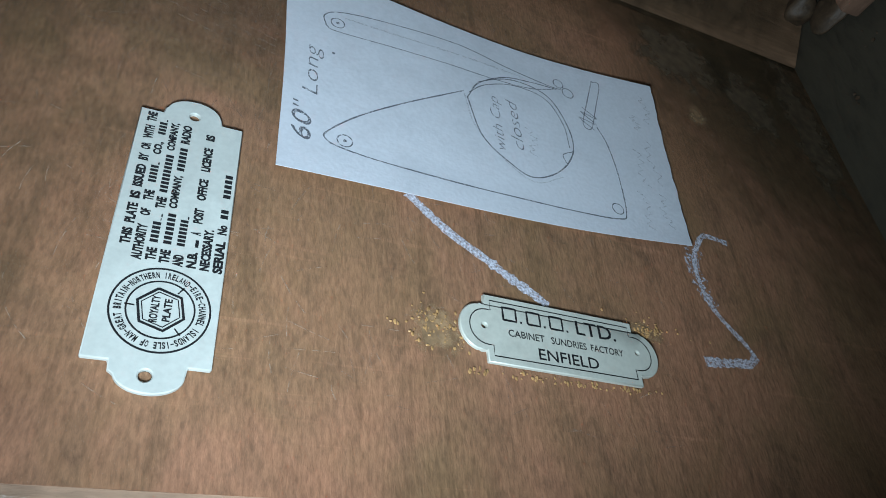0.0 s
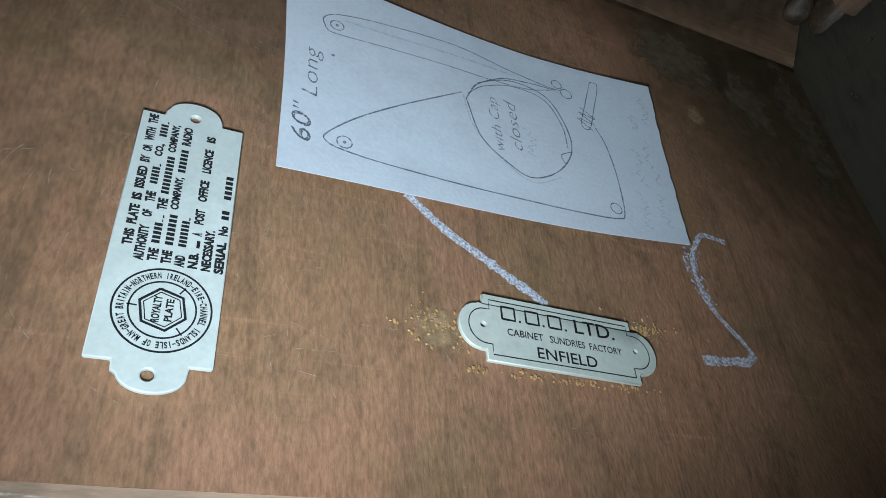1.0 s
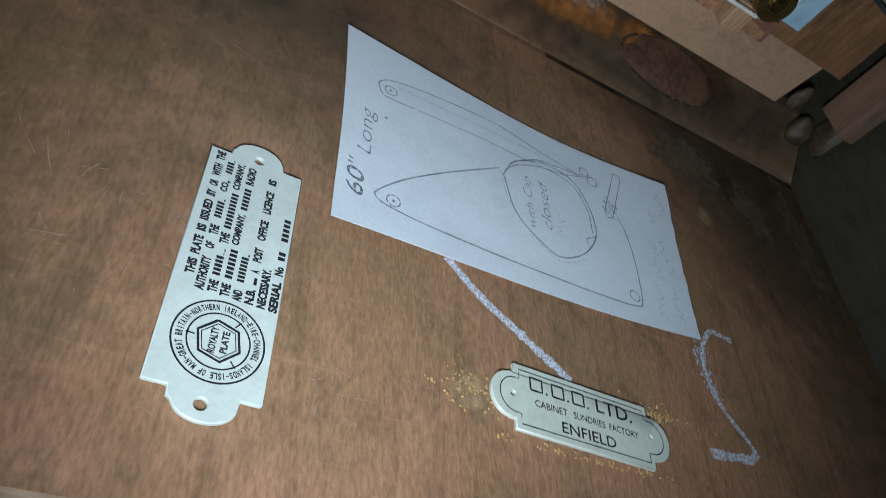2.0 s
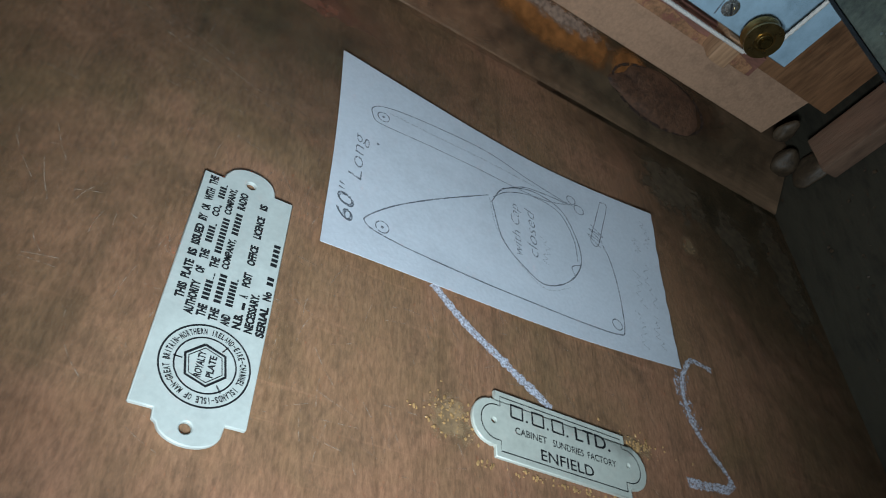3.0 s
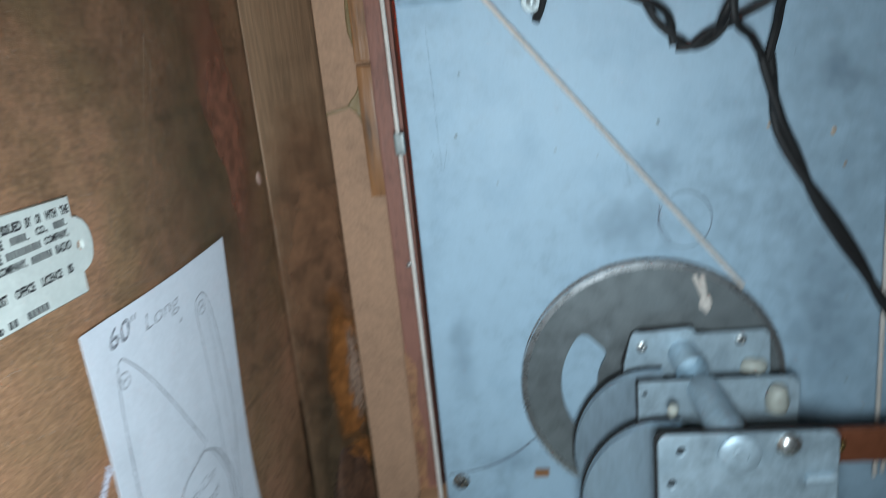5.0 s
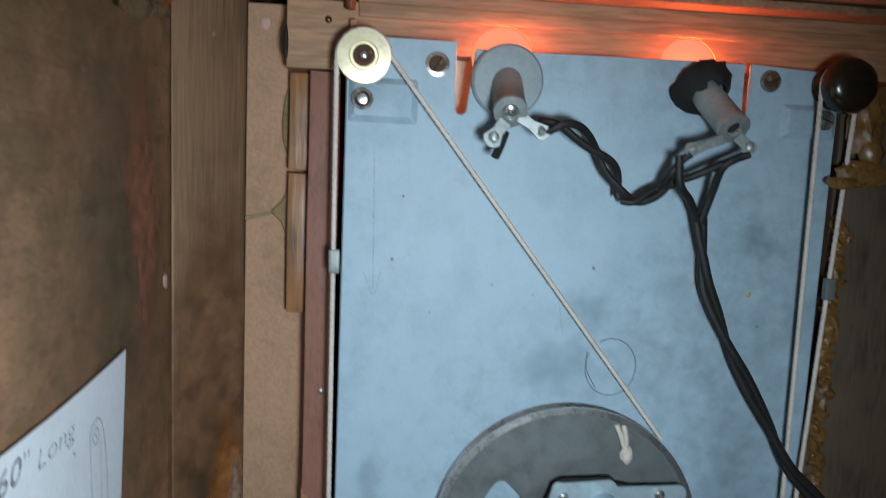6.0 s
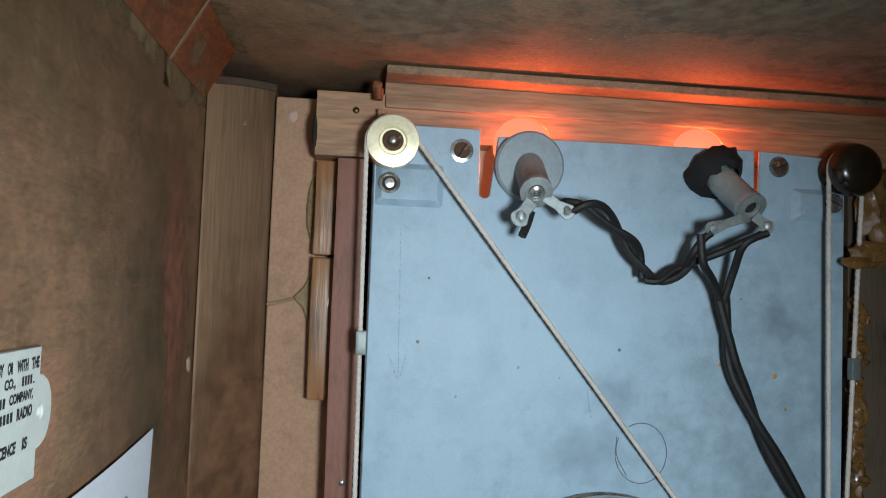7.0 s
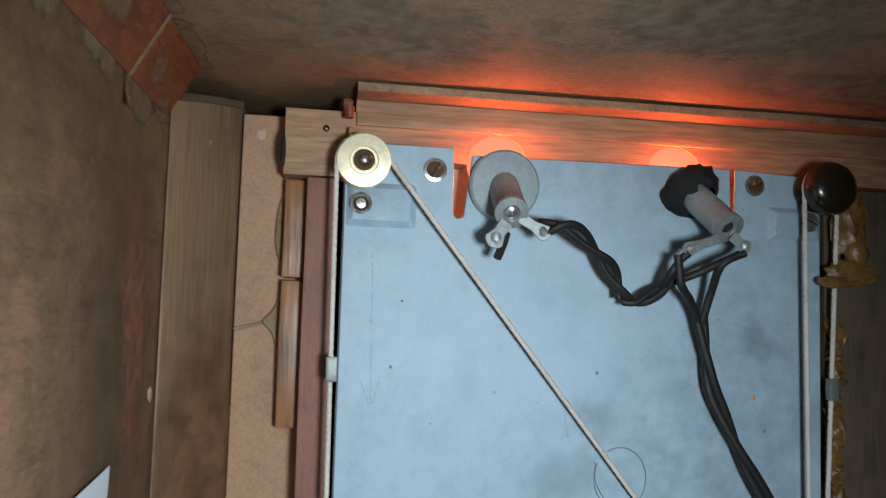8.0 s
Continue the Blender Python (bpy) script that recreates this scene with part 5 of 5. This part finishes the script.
rows = [(-0.1452, "THIS PLATE IS ISSUED BY OR WITH THE", -0.1125), (-0.1480, "AUTHORITY  OF  THE  #####.  CO.,  ####,", -0.1138), (-0.1477, "THE #####., THE ########## COMPANY,", -0.1141),
        (-0.1479, "THE ####### COMPANY, ###### RADIO", -0.1141), (-0.1481, "AND  #######.", -0.1367), (-0.1480, "N.B. -- A  POST  OFFICE  LICENCE  IS", -0.1151),
        (-0.1481, "NECESSARY.", -0.1387), (-0.1483, "SERIAL No ##  #####", -0.1246)]
for i, (y0, text, y1) in enumerate(rows):
    v = -0.0651 - 0.00230 * i
    w = (y1 - y0) / len(text)
    k = 0
    while k < len(text):
        j = k
        while j < len(text) and (text[j] == " ") == (text[k] == " ") and (text[j] == "#") == (text[k] == "#"):
            j += 1
        word = text[k:j]
        if word[0] == "#":
            for q in range(k, j):
                bar(y0 + w * (q + 0.12), y0 + w * (q + 0.80), v - 0.00075, v + 0.00065, SIDE, AT, ink)
        elif word[0] != " ":
            if word in (".", ",", ".,", "--"):
                letters(word, y0 + w * (k + 0.1), y0 + w * (j - 0.1), v - 0.0008, v - 0.0005 if "-" not in word else v - 0.0002, SIDE, AT, 0, ink)
            else:
                letters(word, y0 + w * (k + 0.08), y0 + w * (j - 0.12), v - 0.00092, v + 0.00086, SIDE, AT, 0, ink, bold=0.05)
        k = j
part("lettering", ink, INK, plate, "small black printed lettering", False)
seal = bmesh.new()
cy = -0.1571
for r, w in ((0.0081, 0.00034), (0.0055, 0.00030)):
    ribbon(arc(cy, cz, r, 0, 360, 56), w, SIDE, AT, seal)
ribbon(arc(cy, cz, 0.0041, 12, 372, 6), 0.00050, SIDE, AT, seal)
ribbon(arc(cy, cz, 0.0034, 12, 372, 6), 0.00020, SIDE, AT, seal)
for deg in (88, 219, 326):
    c, s = math.cos(radians(deg)), math.sin(radians(deg))
    ribbon([(cy + 0.0042 * c, cz + 0.0042 * s), (cy + 0.0058 * c, cz + 0.0058 * s)], 0.00026, SIDE, AT, seal)
letters("ROYALTY", cy - 0.0026, cy + 0.0026, cz + 0.0003, cz + 0.0017, SIDE, AT, 0, seal)
letters("PLATE", cy - 0.0022, cy + 0.0022, cz - 0.0017, cz - 0.0004, SIDE, AT, 0, seal)
ring_words = "GREAT BRITAIN-NORTHERN IRELAND-EIRE-CHANNEL ISLANDS-ISLE OF MAN-"
for i, ch in enumerate(ring_words):
    if ch != " ":
        a = radians(130 - 360 * i / len(ring_words))
        m = Matrix.Translation((0, cy + 0.0068 * math.cos(a), cz + 0.0068 * math.sin(a))) @ SIDE @ Matrix.Rotation(a - math.pi / 2, 4, "Z")
        h = 0.00062
        letters(ch, -0.00026 if ch != "I" else -0.00008, 0.00026 if ch != "I" else 0.00008, -h if ch != "-" else -0.0001, h if ch != "-" else 0.0001, m, AT, 0, seal)
part("seal", seal, INK, plate, "round black printed seal", False)

maker = thing("makers_plate", (0, -0.150, -0.1556), "ivory plastic maker's plate, glue-stained at the edges", "plate")
cu = 0.1556


def scalloped(hw, hh, notch_u, notch_v, r):
    """An oblong with stepped, round-ended sides."""
    right = [(hw, -hh), (hw, -hh + notch_v), (hw + notch_u, -hh + notch_v)] + arc(hw + notch_u, 0, r, -90, 90, 14, hh - notch_v) + [(hw + notch_u, hh - notch_v), (hw, hh - notch_v), (hw, hh)]
    return [(cu + a, -0.1503 + b) for a, b in right + [(-a, -b) for a, b in right]]


tilt = Matrix.Translation((0, -0.1503, -cu)) @ Matrix.Rotation(radians(-1.2), 4, "X") @ Matrix.Translation((0, 0.1503, cu)) @ SIDE_DOWN
part("body", sheet(scalloped(0.0195, 0.0081, 0.0012, 0.0026, 0.0048), [ring(cu - 0.0198, -0.1500, 0.0006, 10), ring(cu + 0.0196, -0.1500, 0.0005, 10)], 0.0011, tilt, at=0.0001, bevel=0.00022), IVORY_STAINED, maker)
edge = scalloped(0.0181, 0.0066, 0.0012, 0.0024, 0.0040)
part("border_line", ribbon(edge + edge[:1], 0.00024, tilt, AT), INK, maker, "thin black border line", False)
tx = bmesh.new()
for c in (-0.0135, -0.0075, -0.0017):
    mark = [(cu + c + a * 0.0016, -0.14635 + b * 0.00155) for a, b in ((-1, -1), (0, -1), (1, -1), (1, 0), (1, 1), (0, 1), (-1, 1), (-1, 0))]
    ribbon(mark + mark[:1], 0.00048, tilt, AT, tx)
    bar(cu + c + 0.0025, cu + c + 0.0030, -0.1481, -0.1476, tilt, AT, tx)
letters("LTD.", cu + 0.0035, cu + 0.0143, -0.1481, -0.1446, tilt, AT, 0, tx, bold=0.008)
letters("CABINET", cu - 0.0142, cu - 0.0053, -0.1517, -0.1500, tilt, AT, 0, tx, bold=0.008)
letters("SUNDRIES", cu - 0.0036, cu + 0.0055, -0.1517, -0.1500, tilt, AT, 0, tx, bold=0.008)
letters("FACTORY", cu + 0.0067, cu + 0.0155, -0.1517, -0.1500, tilt, AT, 0, tx, bold=0.008)
letters("ENFIELD", cu - 0.0073, cu + 0.0080, -0.1560, -0.1534, tilt, AT, 0, tx, bold=0.008)
part("lettering", tx, INK, maker, "black printed lettering", False)
cr = bmesh.new()
a = random.Random(77)
for i in range(240):
    if i % 3 == 0:
        y, z = a.gauss(-0.1515, 0.0032), a.gauss(-0.1245, 0.0042)
    elif i % 3 == 1:
        y, z = a.uniform(-0.1605, -0.1590), a.uniform(-0.182, -0.131)
    else:
        y, z = a.gauss(-0.1435, 0.0018), a.gauss(-0.1800, 0.0050)
    s = a.uniform(0.00012, 0.00042)
    cr = join(cr, lump((0.0002, y, z), (s * 0.6, s * a.uniform(0.6, 2), s), i, 0.5, 1))
solo("glue_crumbs", cr, FLECK, "golden glue crumbs and splinters round the maker's plate", "crumbs", kind="stuff")

# ---- the sketch ----
sketch = thing("sketch_sheet", (0.0015, -0.083, -0.148), "white paper slip with a pencilled cord-drive sketch", "paper")
P00, P10, P11, P01 = (-0.1197, -0.0900), (-0.1138, -0.2042), (-0.0495, -0.2083), (-0.0453, -0.0888)


def curl(y, z):
    """How far the paper stands off the panel."""
    s, t = (-0.089 - z) / 0.117, (y + 0.120) / 0.073
    return 0.0007 + 0.0010 * math.sin(3.0 * s + 1.0) ** 2 * (1 - t * 0.4) + 0.0012 * max(0, t - 0.6) * max(0, s - 0.6) * 6 + 0.0006 * max(0, 0.15 - t) * 6


def sheet_of_paper():
    bm = bmesh.new()
    nu, nv = 40, 26
    grid = []
    for i in range(nu + 1):
        s = i / nu
        row = []
        for j in range(nv + 1):
            t = j / nv
            lo = [P00[k] + (P10[k] - P00[k]) * s for k in (0, 1)]
            hi = [P01[k] + (P11[k] - P01[k]) * s for k in (0, 1)]
            y, z = lo[0] + (hi[0] - lo[0]) * t, lo[1] + (hi[1] - lo[1]) * t
            y += (1 - t) * (-0.0016 * math.sin(math.pi * s)) + t * (-0.0045 * math.sin(math.pi * s)) * 1.0
            z += -0.0008 * math.sin(math.pi * t) * (1 - s) + (s > 0.96) * 0.0006 * noise.noise(Vector((t * 14, 3, 1)))
            row.append(bm.verts.new((curl(y, z), y, z)))
        grid.append(row)
    for i in range(nu):
        for j in range(nv):
            bm.faces.new((grid[i][j], grid[i + 1][j], grid[i + 1][j + 1], grid[i][j + 1]))
    made = bmesh.ops.extrude_face_region(bm, geom=bm.faces[:])
    bmesh.ops.translate(bm, verts=[g for g in made["geom"] if isinstance(g, bmesh.types.BMVert)], vec=(0.00012, 0, 0))
    return bm


part("sheet", sheet_of_paper(), PAPER, sketch)
UP = 0.00020
d1 = bmesh.new()


def stroke(pts, w=0.00036, bm=None, closed=False):
    pts = pts + pts[:1] if closed else pts
    ribbon(line2(pts, 10), w * 0.85, SIDE, UP, bm or d1, lift=curl, shaky=0.6)


stroke([(-0.0690, -0.1000), (-0.0650, -0.0995), (-0.0620, -0.1040), (-0.0600, -0.1170), (-0.0590, -0.1380), (-0.0620, -0.1540), (-0.0640, -0.1670), (-0.0642, -0.1720)], 0.00036)
stroke([(-0.0690, -0.1000), (-0.0702, -0.1030), (-0.0695, -0.1200), (-0.0690, -0.1350), (-0.0690, -0.1470), (-0.0680, -0.1600), (-0.0650, -0.1690)], 0.00032)
tri = [(-0.0780, -0.1380), (-0.0900, -0.1200), (-0.0990, -0.1080), (-0.1060, -0.1010), (-0.1085, -0.1005), (-0.1102, -0.1040), (-0.1115, -0.1140), (-0.1120, -0.1330), (-0.1115, -0.1530), (-0.1110, -0.1680),
       (-0.1100, -0.1810), (-0.1070, -0.1842), (-0.0930, -0.1850), (-0.0820, -0.1840), (-0.0760, -0.1820)]
stroke(tri, 0.00044)
loop = [(-0.0800, -0.1390), (-0.0720, -0.1440), (-0.0668, -0.1550), (-0.0690, -0.1660), (-0.0790, -0.1710), (-0.0890, -0.1710), (-0.0980, -0.1650), (-0.1030, -0.1560), (-0.1000, -0.1490), (-0.0930, -0.1420)]
stroke(loop, 0.00046, closed=True)
stroke([(-0.0780, -0.1396), (-0.0728, -0.1452), (-0.0690, -0.1550), (-0.0705, -0.1650), (-0.0790, -0.1696), (-0.0880, -0.1700)], 0.00036)
stroke([(-0.0725, -0.1432), (-0.0668, -0.1520), (-0.0650, -0.1620), (-0.0646, -0.1700)], 0.00040)
for y, z, r in ((-0.0668, -0.1030, 0.0018), (-0.1078, -0.1050, 0.0018), (-0.1064, -0.1816, 0.0018), (-0.0618, -0.1712, 0.0017), (-0.0648, -0.1740, 0.0019)):
    ribbon(arc(y, z, r, 0, 360, 20), 0.00032, SIDE, UP, d1, lift=curl)
for y, z in ((-0.0668, -0.1030), (-0.1078, -0.1050), (-0.0790, -0.1020)):
    ribbon(arc(y, z, 0.0003, 0, 360, 6), 0.00035, SIDE, UP, d1, lift=curl)
stroke([(-0.0890, -0.1712), (-0.0915, -0.1672), (-0.0950, -0.1680)], 0.00036)
stroke([(-0.0560, -0.1842), (-0.0660, -0.1806), (-0.0760, -0.1772), (-0.0772, -0.1798), (-0.0680, -0.1832), (-0.0568, -0.1868)], 0.00034, closed=True)
stroke([(-0.0690, -0.1780), (-0.0725, -0.1826), (-0.0712, -0.1772), (-0.0750, -0.1820), (-0.0738, -0.1762), (-0.0775, -0.1808)], 0.00036)
part("pencil_drawing", d1, PENCIL, sketch, "grey pencil line drawing", False)
scribbles = [([(-0.0640, -0.1050), (-0.0640, -0.1200), (-0.0635, -0.1400), (-0.0640, -0.1590)], 0.00070), ([(-0.0790, -0.1382), (-0.0900, -0.1402), (-0.0990, -0.1470), (-0.1045, -0.1560), (-0.1000, -0.1655)], 0.00050)]
for i, (y, n, z) in enumerate(((-0.1110, 0.0130, -0.1920), (-0.0950, 0.0140, -0.1945), (-0.1090, 0.0120, -0.1985), (-0.0935, 0.0180, -0.1995), (-0.0720, 0.0060, -0.1975), (-0.0680, 0.0120, -0.2030), (-0.0950, 0.0100, -0.1578))):
    scribbles.append(([(y + n * q / 9, z + 0.0018 * (1 if q % 2 else -1) * (0.5 + 0.5 * math.sin(q * 2.3 + i))) for q in range(10)], 0.00048))
for pts, w in scribbles:
    d2 = bmesh.new()
    stroke(pts, w, d2)
    part("faint_scribble", d2, PENCIL_FAINT, sketch, "faint unreadable pencil scribble", False)
for word, y0, y1, z0, z1 in (("60\"", -0.1100, -0.0990, -0.0972, -0.0928), ("60", -0.1098, -0.1016, -0.0968, -0.0926), ("Long", -0.0950, -0.0785, -0.0996, -0.0946), ("with Cap", -0.0965, -0.0765, -0.1496, -0.1456), ("closed", -0.0940, -0.0765, -0.1545, -0.1510)):
    part("handwriting", letters(word, y0, y1, z0, z1, SIDE, UP + 0.00004, 0.3, None, curl, -0.016), PENCIL, sketch, "grey pencil handwriting", False)
